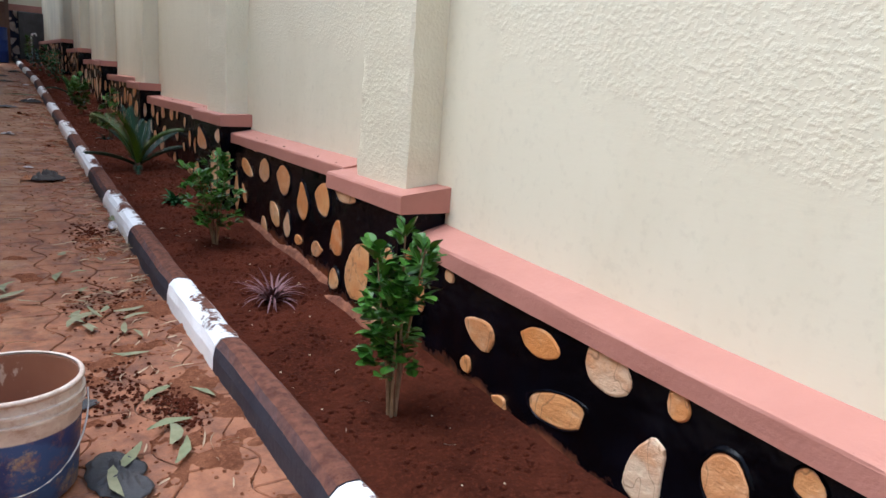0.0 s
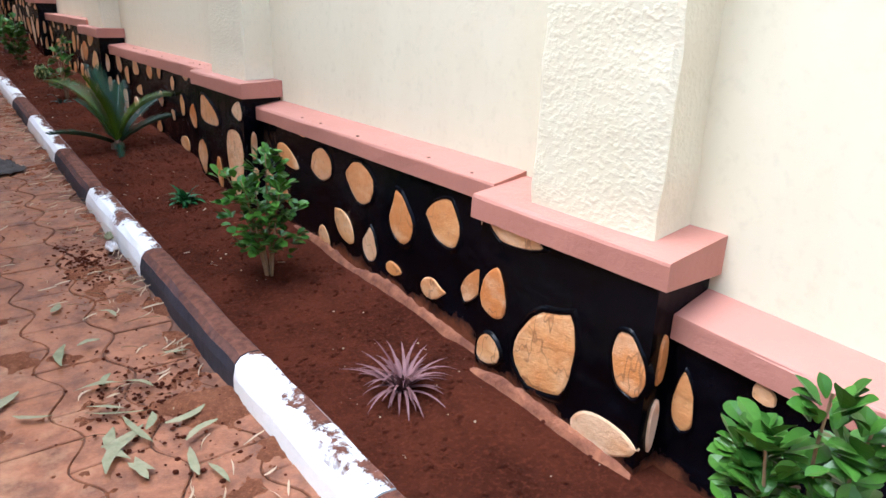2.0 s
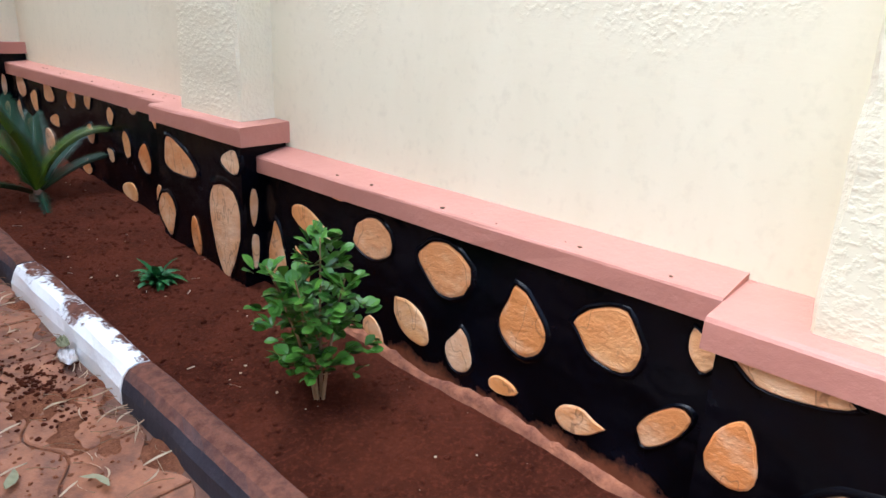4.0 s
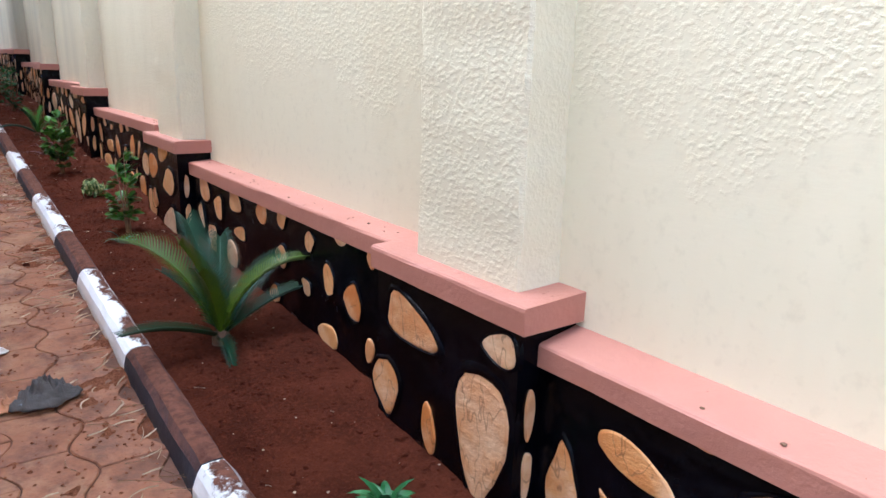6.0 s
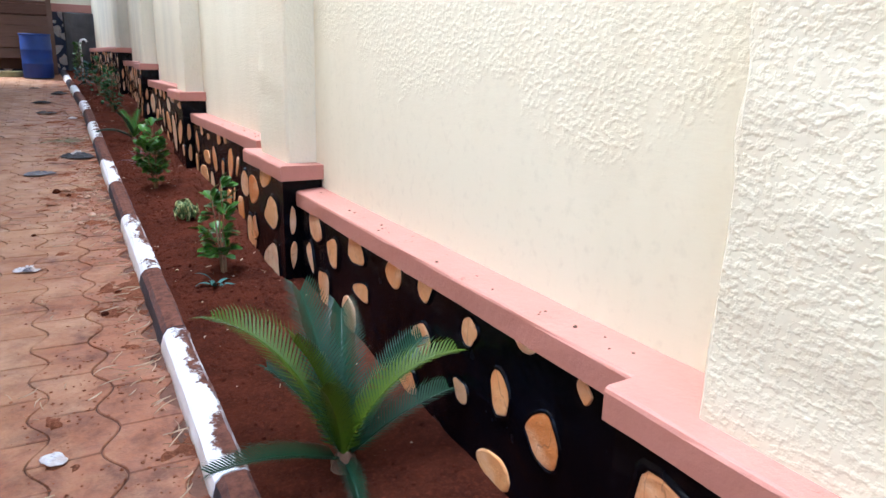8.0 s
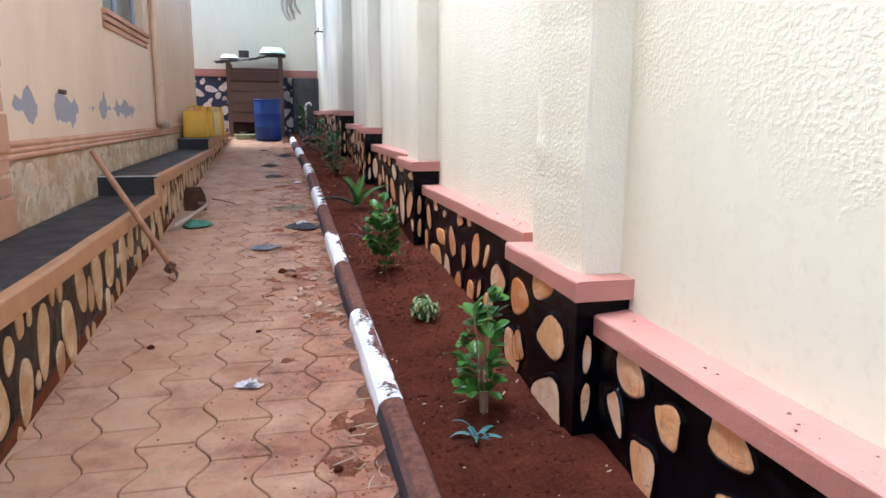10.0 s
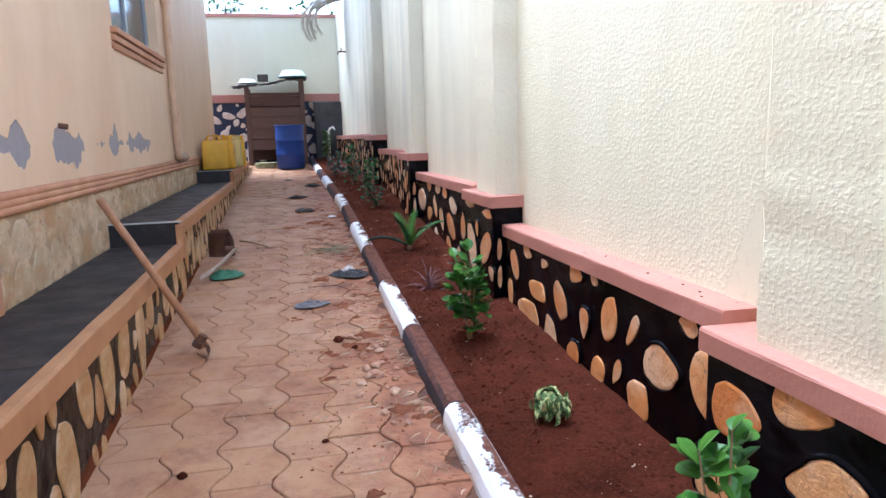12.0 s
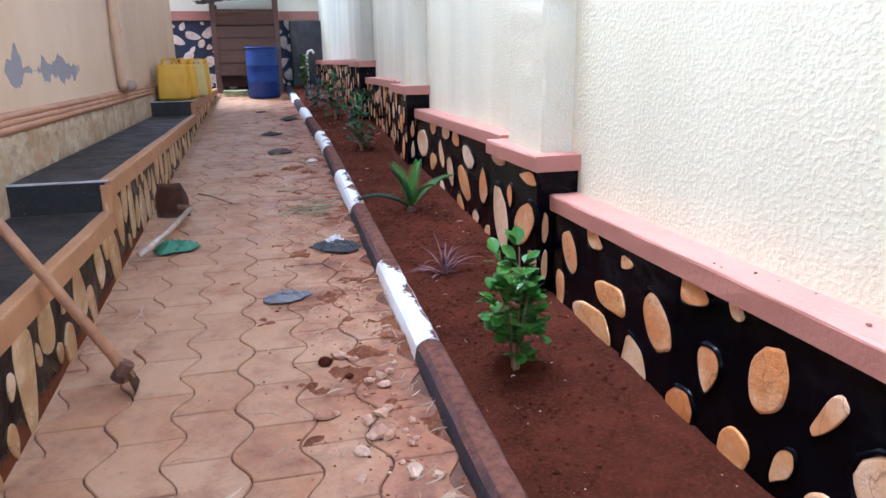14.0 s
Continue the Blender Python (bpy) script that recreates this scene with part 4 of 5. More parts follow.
porch = thing("porch", "stepped porch of polished black tiles with a brown painted edge", "porch", kind="structure")
LEVELS = ((HOUSE_Y, 13.0, 0.955), (13.0, 18.3, 1.13), (18.3, 22.85, 1.305))
for k, (y0, y1, z) in enumerate(LEVELS):
    part("porch_base", box(H1 - 0.02 if y1 < 22 else -1.6, PORCH_X - 0.035, y0, y1, -0.4, z - 0.03), mortar, porch)
    r = random.Random(70 + k)
    y = y0
    while y < y1 - 0.02:
        n = min(y + 0.6, y1)
        part("tile", box(H1 + 0.013, PORCH_X - 0.06, y + 0.0015, n - 0.0015, z - 0.03, z, 0.002, 1), tile, porch)
        y = n
    part("nosing", beam(-PORCH_X - 0.0, -PORCH_X + 0.06, y0, y1, z - 0.10, z + 0.004, 0.012, 0.004, 0.3, bend=False), nosing_mat, porch, "brown painted edge").matrix_basis = Matrix.Diagonal((-1, 1, 1, 1)) @ Matrix.Translation((0, 0, 0))
    if k:
        part("riser", box(H1 + 0.014, PORCH_X - 0.03, y0 - 0.018, y0 + 0.006, LEVELS[k - 1][2], z - 0.006), tile, porch, "glossy black tiled riser")
        part("riser_trim", box(H1 + 0.014, PORCH_X - 0.01, y0 - 0.021, y0 + 0.01, z - 0.005, z + 0.005, 0.002, 1), tile_edge, porch, "pale tile trim")
        part("corner_post", box(PORCH_X - 0.055, PORCH_X + 0.003, y0 - 0.03, y0 + 0.03, LEVELS[k - 1][2] - 0.08, z - 0.02, 0.008), nosing_mat, porch)
r = random.Random(77)
count = 0
for k, (y0, y1, z) in enumerate(LEVELS):
    base = part("porch_face", beam(-(PORCH_X - 0.03), -(PORCH_X - 0.09), y0, y1, -0.4, z - 0.09, 0.01, 0.006, 0.3, bend=False), mortar, porch)
    base.matrix_basis = Matrix.Diagonal((-1, 1, 1, 1))
    for y, zz, ln, wd, an in random_stones(max(y0, 6.5), y1, lambda y: paving(y) - 0.05, z - 0.08, r, 0.3):
        ob = set_stone(base, 0, 0, 0, ln, wd * 0.95, an, tan_stone, r, -1)
        ob.matrix_basis = Matrix.Diagonal((-1, 1, 1, 1)) @ pose(PORCH_X - 0.026, y, zz, 0, 0, 180) @ pose(0, 0, 0, an) @ Matrix.Diagonal((1, ln, wd, 1))

window_1 = thing("window_1", "grey aluminium sliding window in a deep reveal", "window", (H1, 0, 0), kind="structure")
for a, b, c, d in ((WIN[0], WIN[1], WIN[2], WIN[2] + 0.05), (WIN[0], WIN[1], WIN[3] - 0.05, WIN[3]), (WIN[0], WIN[0] + 0.05, WIN[2], WIN[3]), (WIN[1] - 0.05, WIN[1], WIN[2], WIN[3]), (14.92, 14.98, WIN[2], WIN[3])):
    part("window_frame", box(-0.16, -0.10, a, b, c, d, 0.004, 1), frame_grey, window_1)
for a, b in ((WIN[0] + 0.05, 14.92), (14.98, WIN[1] - 0.05)):
    part("pane", box(-0.135, -0.125, a, b, WIN[2] + 0.05, WIN[3] - 0.05), glass, window_1)
for k in range(3):
    part("window_sill", box(-0.12, 0.02 + 0.018 * k, WIN[0] - 0.08, WIN[1] + 0.08, WIN[2] - 0.19 + 0.063 * k, WIN[2] - 0.135 + 0.063 * k, 0.012), house_trim, window_1, "terracotta sill moulding")
# dark sheet whose colour stands in for the unlit room behind the panes
curtain = part("room_backing", box(H0 - 0.35, H0 - 0.33, WIN[0] - 0.4, WIN[1] + 0.4, 2.2, 4.4), plain("dark_room", (0.12, 0.11, 0.1), (0.08, 0.07, 0.07), 2, 0.9))
tagged(curtain, "dim curtain hanging behind the window", "curtain", kind="structure")

door_1 = thing("door_1", "closed white painted door beside the rusticated pilaster", "door", (H1, 0, 0), kind="structure")
part("door_leaf", box(-0.14, -0.09, DOOR[0], DOOR[1], DOOR[2], DOOR[3], 0.004, 1), door_white, door_1)
for a, b in ((1.1, 1.85), (2.0, 2.95)):
    part("door_panel", box(-0.09, -0.075, DOOR[0] + 0.15, DOOR[1] - 0.15, a, b, 0.008), door_white, door_1)
part("door_handle", tube([(-0.085, DOOR[0] + 0.08, 1.95), (-0.03, DOOR[0] + 0.08, 1.95), (-0.03, DOOR[0] + 0.2, 1.95)], 0.009), chrome, door_1)
trim = thing("trim", "terracotta pilaster of rusticated blocks beside the door", "pilaster", (H1, 0, 0), kind="structure")
z = 0.96
for k in range(16):
    h = (0.24, 0.13, 0.13)[k % 3]
    part("block", box(-0.02, 0.035 if k % 3 else 0.05, DOOR[1] + 0.01, DOOR[1] + 0.34, z, z + h - 0.015, 0.012), house_trim, trim)
    z += h
eaves = thing("eaves", "boarded eaves of the house with terracotta fascia", "eaves", kind="structure")
# overhang drawn out past its real reach to shade house wall and porch
part("soffit", box(-3, -0.2, HOUSE_Y - 0.7, 22.3, TOP - 0.15, TOP - 0.08), door_white, eaves)
part("fascia", box(-0.2, -0.17, HOUSE_Y - 0.7, 22.3, TOP - 0.22, TOP, 0.004, 1), roof_tile, eaves)
part("fascia", box(-6, -0.17, 22.3, 22.33, TOP - 0.22, TOP, 0.004, 1), roof_tile, eaves)
part("roof", box(-6, -0.1, HOUSE_Y - 0.8, 22.4, TOP, TOP + 0.12), roof_tile, eaves)

drain_pipe = thing("drain_pipe", "peach-painted plastic drain pipe down the house wall", "drain pipe", (H1 + 0.06, 16.42, 0))
part("pipe", tube([(0, 0, TOP - 0.15), (0, 0, 3.2), (0, 0, 1.64), (0, 0.02, 1.585), (0.0, 0.07, 1.56)], 0.045, 14), pipe_mat, drain_pipe, smooth=True)
part("outlet", tube([(0, 0.05, 1.56), (0.01, 0.42, 1.555)], 0.055, 14), handle_pale, drain_pipe, "pale horizontal outlet", smooth=True)
for z in (2.1, 3.4):
    part("bracket", lathe([(0.046, z - 0.02), (0.056, z - 0.02), (0.056, z + 0.02), (0.046, z + 0.02)], 14), pipe_mat, drain_pipe)
wall_lamp = thing("wall_lamp", "small chrome wall lamp on the house wall", "wall lamp", (H1, 12.1, 3.2))
part("back_plate", box(0, 0.015, -0.05, 0.05, -0.1, 0.1, 0.006), chrome, wall_lamp)
part("shade", tube([(0.07, 0, -0.13), (0.07, 0, 0.13)], 0.045, 16), chrome, wall_lamp, smooth=True)
socket_stub = thing("conduit_stub", "rusty stub of conduit sticking out of the wall", "conduit", (H1, 12.15, 1.86))
part("stub", tube([(-0.01, 0, 0), (0.05, 0, -0.01)], 0.018, 8), rust, socket_stub)

# ---- end of the yard ----
wall_north = thing("wall_north", "cream end wall with pink bands above a plinth of white stones", "wall", kind="structure")
part("wall_panel", box(-6, 1.6, END_Y, END_Y + 0.2, 2.78, 4.48), stucco_plain, wall_north)
part("coping", box(-6, 1.6, END_Y - 0.04, END_Y + 0.24, 4.48, 4.56, 0.01), pink, wall_north)
part("band", box(-6, 1.6, END_Y - 0.04, END_Y + 0.2, 2.60, 2.78, 0.01), pink, wall_north)
plinth = part("plinth", box(-6, 1.6, END_Y - 0.01, END_Y + 0.2, 0.5, 2.60), back_mortar, wall_north)
r = random.Random(12)
for y, z, ln, wd, an in random_stones(-2.4, 1.2, lambda y: 1.25, 2.58, r, 0.26):
    ob = set_stone(plinth, 0, 0, 0, ln, wd, an, pale_stone, r)
    ob.matrix_basis = pose(y, END_Y - 0.015, z, 0, 0, 90) @ pose(0, 0, 0, r.uniform(0, 180)) @ Matrix.Diagonal((1, ln, wd * 1.2, 1))
# never in view; its height keeps sky light off the piers' near sides
unseen_wall_south = part("unseen_wall_south", box(-6.2, 1.8, -8.2, -8, -0.5, 5.5), stucco)
tagged(unseen_wall_south, "cream wall that closes the yard behind", "wall", kind="structure")
# unseen wall, added to hold back light from the open side
added_yard_wall = part("added_wall_yard", box(-3.7, -3.5, -8, HOUSE_Y, -0.5, 4.9), stucco)
tagged(added_yard_wall, "cream wall across the open yard", "wall", kind="structure")
wall_far_west = part("wall_far_west", box(-6.2, -6, 21.4, END_Y + 0.2, 0.5, 4.5), stucco)
tagged(wall_far_west, "cream wall round the corner of the house", "wall", kind="structure")

shed = thing("wooden_shed", "small plank shed with dark sheet roof against the end wall", "shed", (-0.18, 23.15, 1.2))
r = random.Random(5)
for k in range(6):
    z = 0.10 + k * 0.235
    if k == 0:
        continue
    part("plank", box(-0.58, 0.55, -0.012 - r.uniform(0, 0.008), 0.012, z, z + r.uniform(0.205, 0.225), 0.004, 1), planks, shed).matrix_basis = pose(0, 0, 0, 0, r.uniform(-0.6, 0.6), 0)
for x, h in ((-0.60, 1.68), (0.57, 1.84)):
    part("post", box(x - 0.05, x + 0.05, -0.03, 0.06, 0, h, 0.006), planks, shed)
    part("post", box(x - 0.05, x + 0.05, 0.60, 0.69, 0, h, 0.006), planks, shed)
for x in (-0.60, 0.57):
    part("side_board", box(x - 0.012, x + 0.012, 0.06, 0.6, 0.12, 1.42, 0.003, 1), planks, shed)
part("back_board", box(-0.55, 0.52, 0.62, 0.64, 0.1, 1.5), planks, shed)
part("rail", box(-0.55, 0.52, -0.02, 0.03, 1.50, 1.56, 0.004, 1), planks, shed)
bm = bmesh.new()
n = 46
for i in range(n + 1):
    x = -0.92 + 1.62 * i / n
    for y in (-0.35, 0.2, 0.78):
        bm.verts.new((x, y, 1.70 + 0.20 * (i / n) + 0.008 * math.sin(i * 1.35) + 0.05 * noise.noise((x * 2, y, 0)) - 0.03 * (y < 0)))
bm.verts.ensure_lookup_table()
for i in range(n):
    for j in range(2):
        bm.faces.new([bm.verts[q] for q in (i * 3 + j, i * 3 + j + 1, i * 3 + j + 4, i * 3 + j + 3)])
bmesh.ops.solidify(bm, geom=bm.faces, thickness=0.085)
part("roof_sheet", bm, sheet_metal, shed, "dark corrugated roof sheet")


def basin(name, label, at, radius, height, material):
    ob = thing(name, label, "basin", at)
    part("bowl", lathe([(0.005, height), (radius * 0.7, height), (radius * 0.95, height * 0.2), (radius * 1.06, 0.0), (radius * 0.98, 0.0), (radius * 0.66, height - 0.012), (0.005, height - 0.012)], 24), material, ob, smooth=True)
    return ob


basin("plastic_basin", "upturned pale mint basin on the shed roof", (0.22, 23.2, 3.09), 0.30, 0.14, mint_plastic)
basin("plastic_basin", "upturned white plastic basin on the shed roof", (-0.75, 23.2, 2.965), 0.2, 0.09, white_plastic)
crate = thing("plastic_crate", "small grey crate lying on the shed roof", "crate", (-0.42, 23.15, 3.005))
for a in (0, 1):
    part("side", box(-0.11, 0.11, -0.1 + 0.18 * a, -0.08 + 0.18 * a, 0, 0.14, 0.004, 1), rag_grey, crate)
    part("end", box(-0.11 + 0.2 * a, -0.09 + 0.2 * a, -0.08, 0.08, 0, 0.14, 0.004, 1), rag_grey, crate)

drum = thing("plastic_drum", "tall blue plastic drum standing before the plank shed", "drum", (0.07, 22.3, 1.145))
part("body", lathe([(0.01, 0), (0.265, 0), (0.285, 0.02), (0.29, 0.28), (0.298, 0.295), (0.29, 0.31), (0.29, 0.56), (0.298, 0.575), (0.29, 0.59), (0.29, 0.84), (0.28, 0.875)], 40), drum_blue, drum, smooth=True)
part("rim", lathe([(0.28, 0.865), (0.30, 0.865), (0.30, 0.90), (0.275, 0.90), (0.27, 0.87), (0.01, 0.865)], 40), drum_blue, drum, smooth=True)


def jerrycan(at, turn, material, label):
    ob = thing("jerrycan", label, "jerrycan", at, group="jerrycans on the porch", turn=turn)
    bm = box(-0.20, 0.20, -0.14, 0.14, 0, 0.46, 0.045, 4)
    for v in bm.verts:
        if v.co.z > 0.40:
            v.co.x *= 0.93
            v.co.y *= 0.9
    part("body", bm, material, ob, smooth=True)
    for s in (-1, 1):
        part("rib", box(-0.12, 0.12, s * 0.142 - 0.008, s * 0.142 + 0.008, 0.08, 0.34, 0.007), material, ob)
    part("handle", tube([(-0.12, 0, 0.44), (-0.09, 0, 0.52), (0.04, 0, 0.53), (0.09, 0, 0.45)], 0.02, 10), material, ob, smooth=True)
    part("cap", lathe([(0.001, 0.53), (0.035, 0.53), (0.038, 0.5), (0.03, 0.44)], 14), material, ob).matrix_basis = pose(0.14, 0, 0)


jerrycan((-1.09, 18.75, 1.305), 4, can_yellow, "yellow plastic jerrycan on the porch's top step")
jerrycan((-1.02, 19.12, 1.305), -3, can_yellow, "yellow plastic jerrycan behind another on the porch")
jerrycan((-0.93, 19.55, 1.305), 2, can_pale, "faded pale yellow jerrycan on the porch")
jerrycan((-0.9, 19.95, 1.305), 0, can_yellow, "yellow plastic jerrycan at the row's end")

hose = thing("garden_hose", "coil of pale green hose on the ground by the shed", "hose", (-0.45, 22.6, paving(22.6)))
for k in range(4):
    part("coil", tube([(0.2 * math.cos(a) * (1 + 0.04 * k), 0.2 * math.sin(a), 0.02 + 0.03 * k) for a in np.linspace(0, 6.28, 26)], 0.016, 6), hose_mat, hose, smooth=True)
# indistinct dark grey stretch of plinth, given shape as an added block
cement_patch = thing("grey_plinth_block", "bare grey cement buttress at the end wall's corner", "buttress", (0, 0, 0))
bm = box(0.66, 1.34, 23.72, 23.985, 1.0, 2.58, 0.03, 3)
bmesh.ops.subdivide_edges(bm, edges=bm.edges, cuts=4, use_grid_fill=True)
for v in bm.verts:
    v.co += noise.noise_vector(v.co * 5) * 0.02
part("body", bm, grey_cloth, cement_patch)
white_pipe = thing("pipe_bend", "white plastic pipe bend rising at the bed's end", "pipe", (0.93, 23.1, bed(0.93, 23.1)))
part("pipe", tube([(0, 0, -0.05), (0, 0, 0.62), (0.03, 0, 0.7), (0.1, 0, 0.72), (0.14, 0, 0.66)], 0.025, 10), white_plastic, white_pipe, smooth=True)
stake = thing("white_pipe_length", "white plastic pipe leaning on the end wall", "pipe", (-0.86, 23.7, 1.2))
part("pipe", tube([(0, 0, 0), (0.02, 0.2, 0.62)], 0.03, 10), white_plastic, stake, smooth=True)
tap = thing("wall_tap", "small garden tap on the boundary wall", "tap", (WALL_X + table(22.5, WALL_BEND), 22.5, 3.55))
part("spout", tube([(0.02, 0, 0), (-0.16, 0, 0), (-0.18, 0, -0.06)], 0.018, 8), rust, tap)
part("valve", tube([(-0.1, 0, 0), (-0.1, 0, 0.08)], 0.012, 8), rust, tap)


# ---- plants ----
def leaf_mesh(name, length, width, curl=0.18, fold=0.25, rows=6):
    verts, faces = [], []
    for i in range(rows + 1):
        s = i / rows
        w = width * 0.5 * (math.sin(math.pi * min(1, s ** 1.35 * 0.97 + 0.02)) ** 0.62)
        z = -curl * length * s * s
        for j, c in enumerate((-1, 0, 1)):
            verts.append((length * s, c * w, z + fold * abs(c) * w))
    for i in range(rows):
        for j in range(2):
            k = i * 3 + j
            faces.append((k, k + 1, k + 4, k + 3))
    return raw(name, verts, faces)


LEAVES = {}


def leaf_for(material, key, *size):
    k = material.name + key
    if k not in LEAVES:
        LEAVES[k] = leaf_mesh("leaf", *size)
    return LEAVES[k]


def shrub(x, y, height, spread, count, seed, label, material=leaf_green, leaf=0.062, stems=4, bare=0.25, group="shrubs in the bed"):
    """Upright young shrub: several thin stems with short twigs and rounded glossy leaves."""
    r = random.Random(seed)
    ob = thing("shrub", label, "shrub", (x, y, bed(x, y) - 0.01), group=group)
    me = leaf_for(material, "round%d" % (leaf * 1000), leaf, leaf * 0.7)
    tips = []
    for k in range(stems):
        a = 2 * math.pi * k / stems + r.uniform(-0.5, 0.5)
        lean = spread * r.uniform(0.25, 0.75) if k else 0.0
        h = height * r.uniform(0.66, 0.95) if k else height * 0.97
        path = [Vector((0.012 * math.cos(a) + lean * s ** 1.3 * math.cos(a), 0.012 * math.sin(a) + lean * s ** 1.3 * math.sin(a), h * s)) + noise.noise_vector((seed, k, s * 3)) * 0.012 * s for s in np.linspace(0, 1, 7)]
        tips.append((part("stem", tube(path, 0.007, 6, 0.35), stem_mat, ob), path))
    made = 0
    while made < count:
        stem, path = r.choice(tips)
        s = bare + (1 - bare) * r.random() ** 0.8
        i = min(5, int(s * 6))
        p = path[i].lerp(path[i + 1], s * 6 - i)
        a = r.uniform(0, 2 * math.pi)
        out = spread * 0.5 * r.random() * (1.15 - 0.75 * max(0, (s - 0.55) / 0.45))
        q = p + Vector((math.cos(a) * out, math.sin(a) * out, out * r.uniform(0.0, 0.5)))
        for _ in range(r.randint(2, 4)):
            az = a + r.uniform(-1.3, 1.3)
            up = r.uniform(-0.1, 0.95) + (0.35 if s > 0.85 else 0)
            o = part_mesh("leaf", me, material, stem)
            o.matrix_basis = Matrix.Translation(q + Vector((r.uniform(-1, 1), r.uniform(-1, 1), r.uniform(-1, 1))) * 0.012) @ Euler((r.uniform(-0.6, 0.6), -up, az)).to_matrix().to_4x4() @ Matrix.Scale(r.uniform(0.7, 1.2), 4)
            made += 1
    return ob


def frond(length, elev, droop, leaflet, steps=46, broad=1.0):
    """An arching feather leaf along +x: rib and two rows of narrow leaflets."""
    rib, verts, faces = [], [], []
    p, a = Vector((0, 0, 0)), elev
    for i in range(steps + 1):
        rib.append((p.copy(), a))
        p = p + Vector((math.cos(a), 0, math.sin(a))) * (length / steps)
        a -= droop / steps * (0.4 + 1.2 * i / steps)
    for i, (q, a) in enumerate(rib):
        w = 0.006 * (1 - 0.8 * i / steps)
        for dy, dz in ((-w, 0), (w, 0), (0, -w)):
            verts.append(q + Vector((0, dy, dz)))
    for i in range(steps):
        for j in range(3):
            faces.append((i * 3 + j, i * 3 + (j + 1) % 3, i * 3 + 3 + (j + 1) % 3, i * 3 + 3 + j))
    r = random.Random(int(length * 1000 + elev * 77))
    for i in range(3, steps):
        s = i / steps
        q, a = rib[i]
        fwd = Vector((math.cos(a), 0, math.sin(a)))
        nor = Vector((-math.sin(a), 0, math.cos(a)))
        ln = leaflet * (0.35 + 0.65 * math.sin(math.pi * min(1, 0.12 + s * 0.8)) ** 0.7) * r.uniform(0.92, 1.05)
        for side in (0, 1):
            d = (fwd * (0.6 + 0.5 * s) + Vector((0, 2 * side - 1, 0)) * (1.0 - 0.25 * s) + nor * 0.5).normalized()
            wv = fwd * min(0.0042, 0.33 * length / steps) * broad
            k = len(verts)
            mid = q + d * ln * 0.55 + nor * 0.004
            verts += [mid + wv, mid - wv, q + d * ln - nor * ln * 0.16]
            faces += [(i * 3 + side, i * 3 + 3 + side, k, k + 1), (k + 1, k, k + 2)]
    return raw("frond", verts, faces)


def cycad(x, y, fronds, label, trunk=0.045, leaflet=0.25):
    ob = thing("cycad", label, "cycad", (x, y, bed(x, y) - 0.01), group="cycads in the bed")
    bm = bmesh.new()
    bmesh.ops.create_icosphere(bm, subdivisions=3, radius=1)
    for v in bm.verts:
        c = v.co.copy()
        c *= 1 + 0.16 * noise.noise(c * 6)
        v.co = Vector((c.x * trunk, c.y * trunk, c.z * trunk * 1.2 + trunk * 0.4))
    part("trunk", bm, trunk_mat, ob)
    for az, el, ln, droop, mt in fronds:
        o = part_mesh("frond", frond(ln, radians(el), radians(droop), ln * leaflet, 46, 1.0 if mt in (frond_old, frond_dark) else 0.85), mt, ob)
        o.matrix_basis = pose(0, 0, trunk * 0.9, 0, 0, az)
    return ob


def tuft(x, y, count, length, width, material, label, name, category, seed, low=0.25):
    """A tuft of strap leaves that rise and arch over."""
    r = random.Random(seed)
    ob = thing(name, label, category, (x, y, bed(x, y) - 0.005), group="small bedding plants")
    for _ in range(count):
        az, el, ln = r.uniform(0, 6.283), r.uniform(low, 1.45), length * r.uniform(0.6, 1.1)
        verts, faces = [], []
        a, p = el, Vector((0.008, 0, 0))
        bend = r.uniform(0.5, 1.5) + (2.1 if low > 0.7 else 0.3)
        for i in range(7):
            w = width * 0.5 * (1 - (i / 6) ** 2 * 0.96) * (0.7 + 0.3 * min(1, i / 2))
            verts += [(p.x, -w, p.z + w * 0.3), (p.x, 0, p.z), (p.x, w, p.z + w * 0.3)]
            p = p + Vector((math.cos(a), 0, math.sin(a))) * ln / 6
            a -= bend / 6
        for i in range(6):
            for j in range(2):
                k = i * 3 + j
                faces.append((k, k + 1, k + 4, k + 3))
        o = part_mesh("leaf", raw("leaf", verts, faces), material, ob)
        o.matrix_basis = pose(r.uniform(-0.012, 0.012), r.uniform(-0.012, 0.012), 0) @ Euler((0, 0, az)).to_matrix().to_4x4()
    return ob


